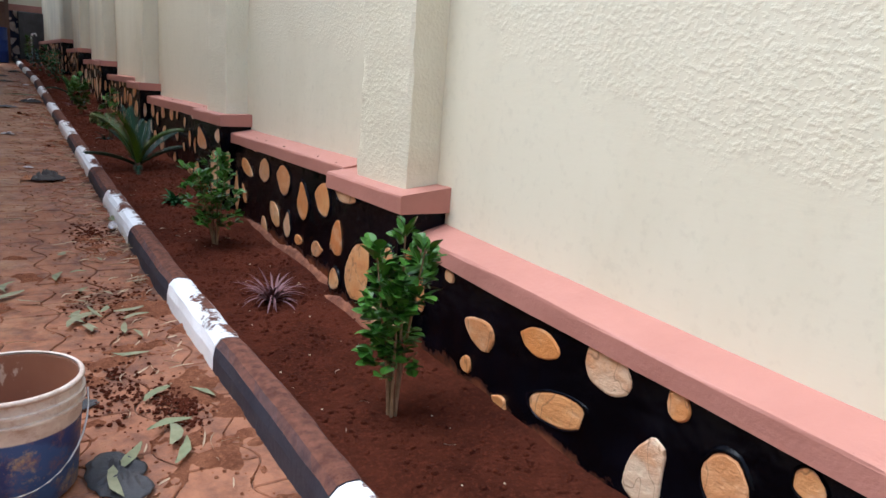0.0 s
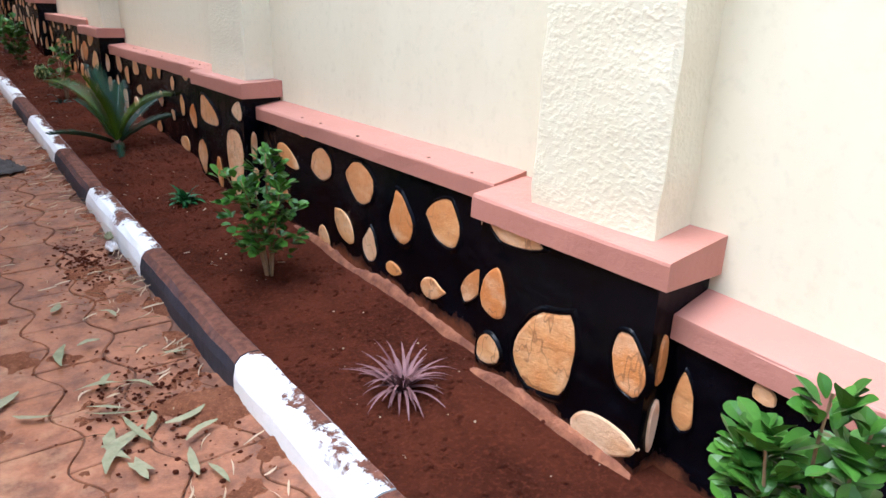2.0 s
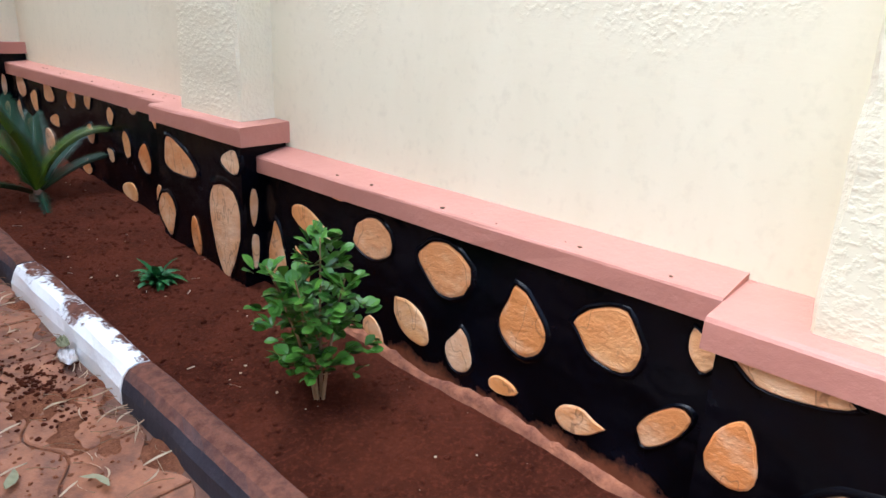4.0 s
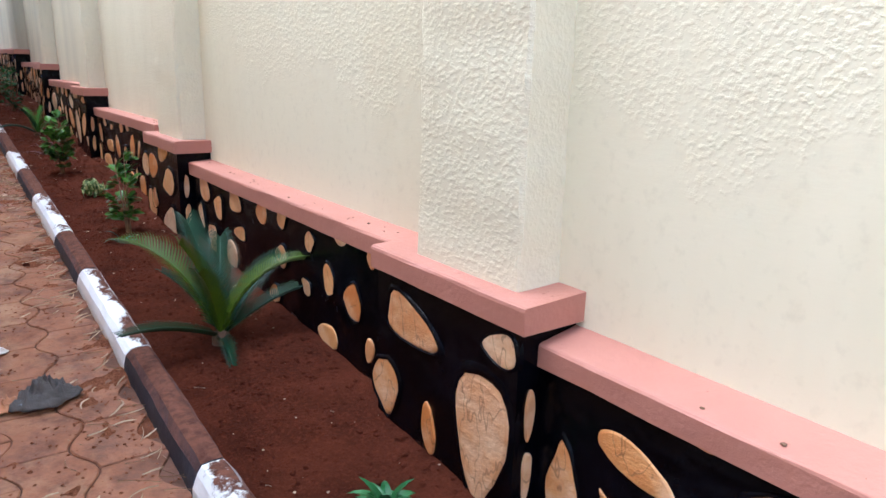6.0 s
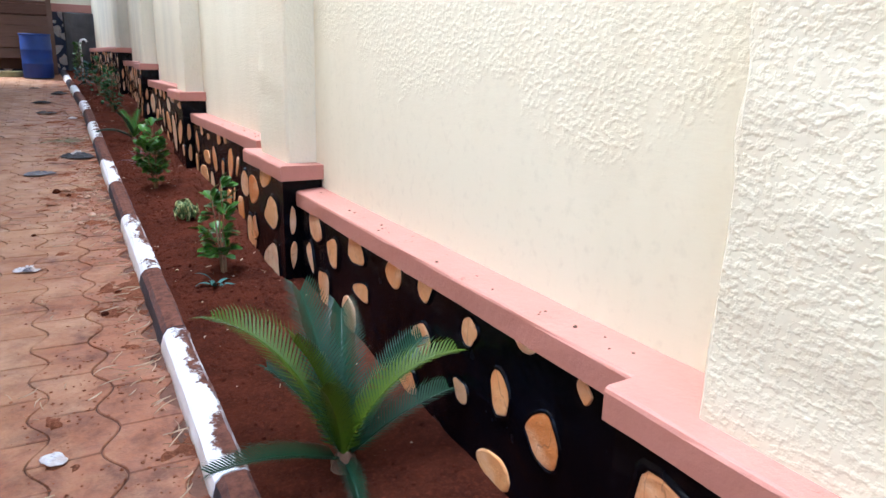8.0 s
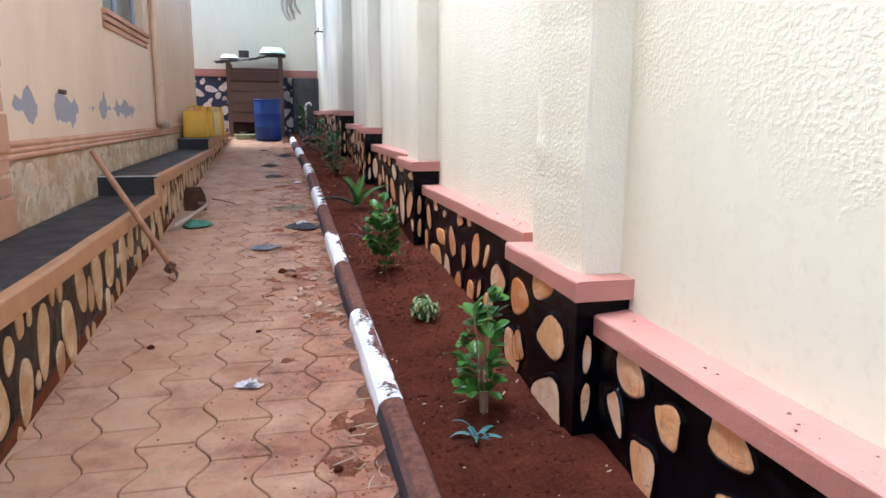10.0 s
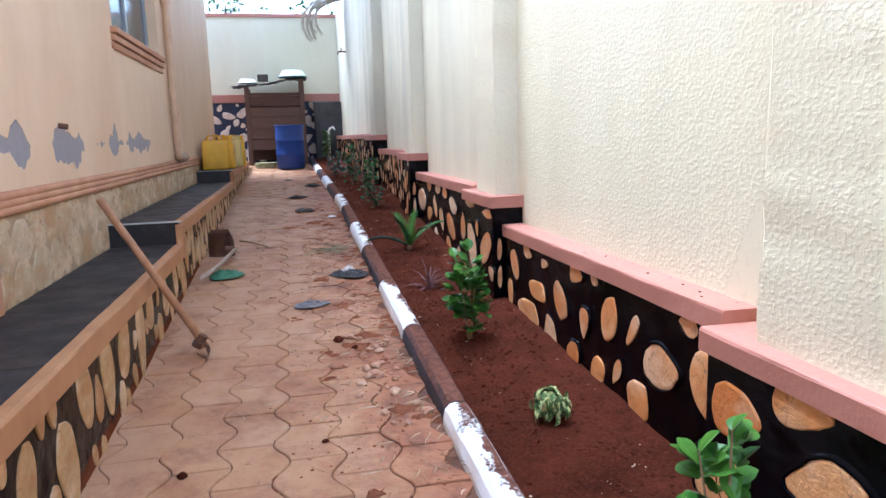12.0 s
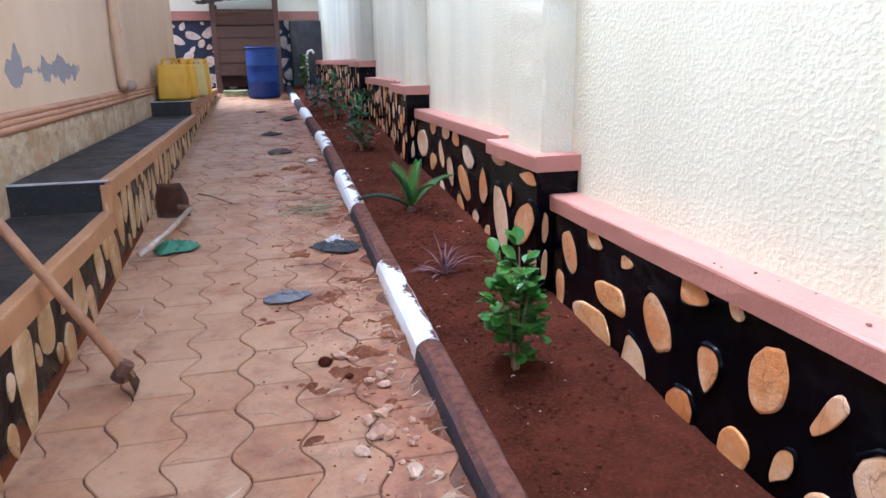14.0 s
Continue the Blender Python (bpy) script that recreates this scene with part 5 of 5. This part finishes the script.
def curly_clump(x, y, radius, count, material, label, seed):
    """A ball of short leaves that curl back on themselves."""
    r = random.Random(seed)
    ob = thing("variegated_plant", label, "variegated plant", (x, y, bed(x, y) - 0.005), group="small bedding plants")
    part("stem", tube([(0, 0, -0.01), (0, 0, radius)], 0.008, 6), stem_mat, ob)
    for _ in range(count):
        az, up = r.uniform(0, 6.283), r.uniform(-0.25, 1.0)
        out = Vector((math.cos(az) * (1 - up * up) ** 0.5, math.sin(az) * (1 - up * up) ** 0.5, up))
        side = out.cross(Vector((0, 0, 1))).normalized() if abs(up) < 0.98 else Vector((1, 0, 0))
        side = (side + noise.noise_vector((az, up, seed)) * 0.8).normalized()
        fwd = out.cross(side).normalized() * r.choice((-1, 1))
        p = Vector((0, 0, radius * 0.75)) + out * radius * r.uniform(0.45, 0.8)
        a, ln, curl = r.uniform(0.2, 1.1), radius * r.uniform(0.6, 1.0), r.uniform(1.2, 2.8)
        verts = []
        for i in range(6):
            wd = radius * 0.17 * math.sin(math.pi * (0.12 + 0.8 * i / 5)) ** 0.7
            for c in (-1, 0, 1):
                q = p + side * c * wd + out * abs(c) * wd * 0.35
                verts.append((q.x, q.y, max(q.z, 0.004)))
            p = p + (out * math.sin(a) + fwd * math.cos(a)) * ln / 5
            a -= curl / 5
        part_mesh("leaf", raw("leaf", verts, [(k, k + 1, k + 4, k + 3) for i in range(5) for k in (i * 3, i * 3 + 1)]), material, ob)
    return ob


shrub(1.09, 1.9, 0.70, 0.145, 480, 1, "tall bushy green shrub with glossy rounded leaves", stems=5, bare=0.28, leaf=0.056)
shrub(1.11, 4.28, 0.58, 0.24, 460, 2, "bushy young green shrub with small leaves", leaf=0.052, stems=5, bare=0.2)
shrub(1.10, 8.86, 0.56, 0.15, 110, 3, "sparse young shrub with broad shiny green leaves", leaf=0.075, stems=3, bare=0.15)
shrub(1.02, 11.2, 0.54, 0.17, 290, 4, "dense upright shrub with glossy bright green leaves", stems=5, bare=0.12, leaf=0.066)
shrub(1.06, 16.15, 0.66, 0.24, 230, 5, "dense green shrub with a pale dry sprig", stems=4, bare=0.1, material=leaf_dark)
shrub(1.02, 18.6, 0.64, 0.26, 230, 6, "dark green shrub near the bed's end", stems=4, bare=0.1, material=leaf_dark)
shrub(0.84, 19.7, 0.46, 0.24, 150, 7, "low blue-green shrub by the kerb", stems=4, bare=0.1, material=leaf_blue)
shrub(0.88, 22.6, 0.66, 0.2, 150, 8, "tall green shrub at the bed's end", stems=4, bare=0.2)
cycad(1.07, 6.85, ((128, 66, 0.70, 75, frond_young), (200, 80, 0.52, 30, frond_young), (96, 68, 0.60, 30, frond_old), (70, 50, 0.58, 25, frond_old), (352, 68, 0.58, 80, frond_young), (28, 44, 0.56, 30, frond_old), (0, 34, 0.50, 35, frond_dark), (190, 26, 0.46, 30, frond_dark), (140, 62, 0.40, 35, frond_old), (262, 12, 0.26, 60, frond_old), (235, 72, 0.46, 40, frond_young)), "young cycad with arching feathery green and blue-green fronds")
cycad(1.09, 13.67, ((170, 34, 0.40, 60, frond_old), (110, 66, 0.42, 50, frond_mid), (60, 74, 0.38, 40, frond_mid), (15, 48, 0.42, 45, frond_mid), (215, 72, 0.36, 40, frond_old), (300, 60, 0.34, 55, frond_mid)), "small young cycad with few short green fronds", 0.035, 0.22)
tuft(1.10, 3.18, 80, 0.20, 0.014, leaf_purple, "purple-grey tuft of narrow arching leaves", "purple_tuft", "tuft plant", 3, 0.45)
tuft(1.01, 12.38, 24, 0.28, 0.013, leaf_purple, "sparse purple-grey tuft of narrow leaves", "purple_tuft", "tuft plant", 5)
tuft(1.105, 5.43, 44, 0.13, 0.045, leaf_dark, "low rosette plant with broad pointed green leaves", "rosette_plant", "rosette plant", 7)
curly_clump(1.09, 10.07, 0.082, 130, leaf_var, "round clump of curled cream-edged variegated leaves", 8)
tuft(1.02, 8.68, 9, 0.16, 0.03, leaf_blue, "low seedling with a few drooping pale leaves", "seedling", "seedling", 9, 0.2)

# ---- tools, bucket and litter on the walk ----
bucket = thing("bucket", "dirty plastic paint bucket with blue label, stained with mud", "bucket", (-0.02, 2.185, paving(2.185) + 0.002))
part("body", lathe([(0.01, 0), (0.160, 0), (0.168, 0.01), (0.192, 0.28), (0.193, 0.345)], 40), bucket_mat, bucket, smooth=True)
part("lining", lathe([(0.186, 0.345), (0.181, 0.2), (0.162, 0.012), (0.01, 0.012)], 40), bucket_inside, bucket, "mud-caked inside with pale plaster splashes", smooth=True)
for z in (0.275, 0.305):
    part("collar", lathe([(0.190, z - 0.006), (0.200, z - 0.004), (0.200, z + 0.004), (0.190, z + 0.006)], 40), bucket_mat, bucket)
part("rim", lathe([(0.185, 0.34), (0.198, 0.338), (0.200, 0.346), (0.195, 0.352), (0.186, 0.351)], 40), bucket_mat, bucket, "mud-streaked pale rim", smooth=True)
part("handle", tube([(0.2 * math.cos(a) * 1.02, -0.2 * math.sin(a) * 1.02 - 0.012, 0.285 - 0.2 * math.sin(a)) for a in np.linspace(0, math.pi, 20)], 0.0028, 6), wire_mat, bucket, "thin wire handle")
part("mud", lathe([(0.001, 0.06), (0.166, 0.055)], 30), loose_soil, bucket, "red mud left in the bucket")

hoe = thing("hoe", "old hoe with a worn wooden handle leaning on the porch", "hoe", (-0.525, 11.56, paving(11.56)))
part("handle", tube([(0.0, 0.0, 0.055), (-0.05, 0, 0.17), (-0.26, -0.005, 0.55), (-0.485, -0.02, 0.965)], 0.025, 10, 0.85), handle_wood, hoe, smooth=True)
bm = bmesh.new()
for k, (x, w, z) in enumerate(((-0.035, 0.035, 0.10), (0.01, 0.05, 0.085), (0.03, 0.06, 0.03), (0.02, 0.065, 0.0))):
    for y in (-w, w):
        bm.verts.new((x, y - 0.02, z))
bm.verts.ensure_lookup_table()
for k in range(3):
    bm.faces.new([bm.verts[q] for q in (2 * k, 2 * k + 1, 2 * k + 3, 2 * k + 2)])
bmesh.ops.solidify(bm, geom=bm.faces, thickness=0.006)
part("blade", bm, rust, hoe, "rusty hoe blade")
part("socket", tube([(-0.045, 0, 0.06), (0.0, 0, 0.13)], 0.032, 10), rust, hoe)

shovel = thing("shovel", "shovel with rusty blade and pale handle lying by the porch", "shovel", (-0.55, 14.1, paving(14.1)))
part("handle", tube([(-0.17, -0.98, 0.03), (-0.06, -0.5, 0.05), (0.03, 0.06, 0.09)], 0.019, 10), handle_pale, shovel, smooth=True)
bm = bmesh.new()
for i in range(7):
    for j in range(7):
        u, v = i / 6 - 0.5, j / 6
        w = 0.24 * (1 - 0.35 * max(0, v - 0.6) / 0.4)
        bm.verts.new((u * w - 0.1, 0.1 - 0.05 * v, 0.02 + v * 0.27 + 0.0 * u))
bm.verts.ensure_lookup_table()
for v in bm.verts:
    v.co.y += 0.5 * (v.co.x + 0.1) ** 2 * 4
for i in range(6):
    for j in range(6):
        bm.faces.new([bm.verts[q] for q in (i * 7 + j, i * 7 + j + 1, i * 7 + j + 8, i * 7 + j + 7)])
bmesh.ops.solidify(bm, geom=bm.faces, thickness=0.004)
part("blade", bm, rust, shovel, "rusty brown shovel blade", smooth=True)
part("socket", tube([(0.03, 0.06, 0.09), (-0.06, 0.08, 0.10)], 0.026, 10), rust, shovel)


def litter(name, label, category, at, size, material, seed, turn=0.0, rough=0.5, extra=()):
    ob = thing(name, label, category, (at[0], at[1], paving(at[1]) + 0.008), turn=turn)
    part("sheet", cloth(*size, seed, rough), material, ob, smooth=True)
    for k, (m, dx, dy, dz, sz) in enumerate(extra):
        part("fold", cloth(*sz, seed + k + 2, rough), m, ob, smooth=True).matrix_basis = pose(dx, dy, dz, 0, 0, 40 * k)
    return ob


litter("cloth_rag", "crumpled grey-brown rag on the muddy pavers", "rag", (0.34, 6.86), (0.11, 0.09, 0.085), rag_grey, 1.3, 20, 0.6, ((rag_grey, 0.06, 0.09, 0.0, (0.03, 0.04, 0.06)), (paper_orange, -0.13, 0.05, 0.0, (0.06, 0.05, 0.045)), (bag_blue, -0.09, -0.01, 0.0, (0.04, 0.03, 0.035))))
litter("plastic_sheet", "torn black plastic sheet beside the bucket", "plastic sheet", (0.255, 2.1), (0.085, 0.12, 0.035), rag_black, 2.6, 0, 0.7)
litter("plastic_sheet", "flat strip of torn black plastic behind the bucket", "plastic sheet", (0.09, 2.62), (0.15, 0.04, 0.02), rag_black, 4.6, 12, 0.6)
litter("paper_scrap", "crumpled white paper scrap on the pavers", "paper", (0.22, 7.43), (0.035, 0.045, 0.012), paper_mat, 3.1, 30)
litter("wrapper", "crumpled white and blue wrapper on the pavers", "wrapper", (0.10, 9.55), (0.06, 0.04, 0.03), paper_mat, 4.4, 10, 0.6, ((bag_blue, 0.0, -0.03, 0.004, (0.03, 0.02, 0.02)),))
litter("plastic_bag", "flattened grey-blue plastic bag on the pavers", "plastic bag", (0.13, 12.42), (0.11, 0.075, 0.035), bag_blue, 5.2, 5, 0.45)
litter("plastic_bag", "black plastic bag with cream scraps by the kerb", "plastic bag", (0.49, 13.2), (0.14, 0.09, 0.05), rag_black, 6.1, -15, 0.7, ((paper_mat, -0.04, 0.12, 0.01, (0.06, 0.05, 0.05)), (rag_black, 0.08, -0.05, 0, (0.06, 0.05, 0.04))))
litter("plastic_bag", "muddy dark plastic bag on the pavers", "plastic bag", (0.20, 16.75), (0.13, 0.12, 0.03), rag_grey, 7.7, 0, 0.5)
litter("plastic_bag", "small black plastic scrap on the pavers", "plastic bag", (0.12, 18.0), (0.12, 0.09, 0.03), rag_black, 8.3, 25, 0.5)
litter("plastic_bag", "black plastic bag against the far kerb", "plastic bag", (0.40, 19.3), (0.10, 0.10, 0.05), rag_black, 9.3, 5, 0.5)
litter("woven_bag", "crumpled green woven bag over the shovel's handle", "woven bag", (-0.56, 13.42), (0.13, 0.10, 0.075), bag_green, 10.4, 10, 0.5)
litter("paper_scrap", "pale leaf-like scrap against the kerb", "paper", (0.52, 16.15), (0.07, 0.05, 0.025), paper_mat, 11.0, 60)
litter("paper_packet", "white crumpled packet with green leaf by the kerb", "packet", (0.64, 5.22), (0.03, 0.055, 0.05), paper_mat, 12.0, 0, 0.4, ((cut_leaf, 0.0, 0.03, 0.05, (0.02, 0.035, 0.04)),))
litter("wrapper", "torn pale wrapper lying on the pavers", "wrapper", (0.0, 20.2), (0.09, 0.05, 0.02), rag_grey, 13.0, 30)
for k, (x, y, s_) in enumerate(((0.27, 11.6, 0.034), (0.36, 11.45, 0.02), (0.12, 10.3, 0.016), (-0.46, 10.15, 0.022), (0.55, 9.0, 0.018), (0.46, 8.7, 0.02))):
    clod = part("soil_clod", crumpled(s_, s_ * 0.9, s_ * 0.9, 20 + k, 2, 0.4), soil, smooth=True)
    clod.matrix_basis = pose(x, y, paving(y) + 0.006)
    tagged(clod, "single lump of dark red soil on the pavers", "clod", group="clods on the walk")
for k, (x, y, s_) in enumerate(((0.23, 11.17, 0.045), (0.42, 11.0, 0.05), (0.5, 10.75, 0.04), (0.34, 10.9, 0.035), (0.13, 9.57, 0.05))):
    st = part("broken_stone", crumpled(s_, s_ * 0.75, s_ * 0.6, 30 + k, 2, 0.35), rubble_mat)
    st.matrix_basis = pose(x, y, paving(y) + 0.006, 0, 0, 40 * k)
    tagged(st, "broken pale stone lying on the pavers", "stone", group="broken stones on the walk")
stick = thing("stick", "thin dark stick lying across the pavers", "stick", (-0.43, 14.75, paving(14.75)))
part("twig", tube([(-0.1, 0.2, 0.02), (0.02, 0.02, 0.025), (0.2, -0.3, 0.015)], 0.009, 6, 0.6), stem_mat, stick)
root = thing("root", "thin pale forked root on the pavers", "root", (-0.62, 12.35, paving(12.35)))
part("strand", tube([(0, 0.14, 0.01), (0.01, 0.02, 0.012), (-0.02, -0.14, 0.01)], 0.004, 5, 0.5), straw_mat, root)
part("strand", tube([(0.01, 0.02, 0.012), (0.05, -0.08, 0.01)], 0.003, 5, 0.5), straw_mat, root)

dead = thing("dead_palm_frond", "dry grey palm frond hanging over the boundary wall", "palm frond", (1.38, 22.2, 4.58))
for k, (az, el, ln, dr) in enumerate(((182, 8, 1.5, 150), (174, 4, 1.35, 140), (188, 12, 1.25, 155), (168, 0, 1.2, 130), (195, 6, 1.1, 150))):
    part_mesh("frond", frond(ln, radians(el), radians(dr), 0.30, 40), dead_leaf, dead).matrix_basis = pose(0, 0.1 * k, 0, 0, 0, az)

# ---- beyond the end wall ----
railing = thing("railing", "dark metal railing on the neighbouring building", "railing", (-2.2, 27, 4.4), kind="structure")
for k in range(12):
    part("bar", box(k * 0.2 - 0.015, k * 0.2 + 0.015, 0, 0.03, 0, 1.1), frame_grey, railing)
for z in (0.05, 0.5, 1.05):
    part("rail", box(-0.1, 2.4, 0.03, 0.06, z, z + 0.05), frame_grey, railing)


def tree(x, y, z0, height, seed, reach=1.8, count=1500):
    r = random.Random(seed)
    ob = thing("tree", "leafy dark green tree beyond the yard's end wall", "tree", (x, y, z0), group="trees beyond the wall")
    part("trunk", tube([(0, 0, -1), (0.1, 0, height * 0.3), (0, 0.1, height * 0.65)], 0.16, 8, 0.5), stem_mat, ob)
    for k in range(5):
        a = k * 1.26
        part("limb", tube([(0, 0.05, height * 0.45), (math.cos(a) * 0.7, math.sin(a) * 0.7, height * 0.65), (math.cos(a) * 1.3, math.sin(a) * 1.3, height * 0.8)], 0.06, 6, 0.4), stem_mat, ob)
    verts, faces = [], []
    for _ in range(count):
        a, b, q = r.uniform(0, 6.28), r.uniform(-1, 1), r.random() ** 0.4
        c = Vector((math.cos(a) * (1 - b * b) ** 0.5, math.sin(a) * (1 - b * b) ** 0.5, b * 0.7)) * reach * q
        if noise.noise(c * 1.4 + Vector((seed, 0, 0))) < -0.12:
            continue
        c.z += height * 0.78
        d = Vector((r.uniform(-1, 1), r.uniform(-1, 1), r.uniform(-1, 1))) * 0.16
        e = Vector((r.uniform(-1, 1), r.uniform(-1, 1), r.uniform(-1, 1))) * 0.09
        k = len(verts)
        verts += [c, c + d * 0.5 + e, c + d, c + d * 0.5 - e]
        faces.append((k, k + 1, k + 2, k + 3))
    part_mesh("crown", raw("crown", verts, faces), foliage_far, ob)


tree(-1.6, 33, 0.4, 6.4, 1)
tree(1.6, 32, 0.4, 6.2, 2)
# these three are unseen, added above the wall to shade the far stretch
tree(2.2, 20.4, -0.6, 11.0, 3, 3.4, 20000)
tree(2.2, 24.8, -0.6, 11.0, 4, 3.2, 16000)
tree(2.3, 16.6, -0.6, 11.0, 5, 3.0, 14000)

# ---- pavers, piece by piece ----
PITCH_X, PITCH_Y, WAVE = 0.2375, 0.325, 0.037
X0 = -0.07


def paver_mesh(wave, gap=0.006, thick=0.03):
    """One wavy paver: two S-shaped flanks and two straight ends; worn, rounded arris."""
    n = 10
    left, right = [], []
    for i in range(n + 1):
        s = i / n - 0.5
        y = s * (PITCH_Y - gap)
        w = wave * math.cos(2 * math.pi * s)
        left.append((-PITCH_X / 2 + gap / 2 + w, y))
        right.append((PITCH_X / 2 - gap / 2 + w, y))
    outline = left[::-1] + right
    outline = outline[::-1]
    m = len(outline)
    verts = [(x, y, -thick) for x, y in outline] + [(x, y, -0.004) for x, y in outline] + [(x * 0.965, y * 0.975, 0.0) for x, y in outline]
    faces = []
    for k in (0, 1):
        faces += [(k * m + i, k * m + (i + 1) % m, (k + 1) * m + (i + 1) % m, (k + 1) * m + i) for i in range(m)]
    for i in range(n):
        a, b = i, m - 1 - i
        faces.append((2 * m + a, 2 * m + a + 1, 2 * m + b - 1, 2 * m + b))
    me = raw("paver", verts, faces)
    bm = bmesh.new()
    bm.from_mesh(me)
    bmesh.ops.recalc_face_normals(bm, faces=bm.faces)
    bm.to_mesh(me)
    bm.free()
    return me


paver_data = (paver_mesh(-WAVE), paver_mesh(WAVE))
r = random.Random(99)
rest_v, rest_f = [], []
made = 0
for row in range(-30, 71):
    for col in range(-15, 4):
        x = X0 + PITCH_X * (col + 0.5)
        y = 8.07 + PITCH_Y * (row - 14) + (PITCH_Y / 2 if col % 2 else 0)
        if y > END_Y - 0.2 or x - PITCH_X / 2 + 0.06 > kerb_x(y) or (x < PORCH_X - 0.2 and HOUSE_Y - 0.1 < y < 22.9) or x < -3.5:
            continue
        slope = math.degrees(math.atan((paving(y + 0.2) - paving(y - 0.2)) / 0.4))
        m = pose(x, y, paving(y) + r.uniform(-0.002, 0.002), slope + r.uniform(-0.4, 0.4), r.uniform(-0.5, 0.5))
        if 2.2 < y < 18 and made < 300:
            part_mesh("paver", paver_data[col % 2], paver_mat, pavement).matrix_basis = m
            made += 1
        else:
            k = len(rest_v)
            rest_v += [m @ v.co for v in paver_data[col % 2].vertices]
            rest_f += [tuple(q + k for q in p.vertices) for p in paver_data[col % 2].polygons]
rest = part_mesh("pavers", raw("pavers", rest_v, rest_f), paver_mat, pavement)
tagged(rest, kind="stuff")
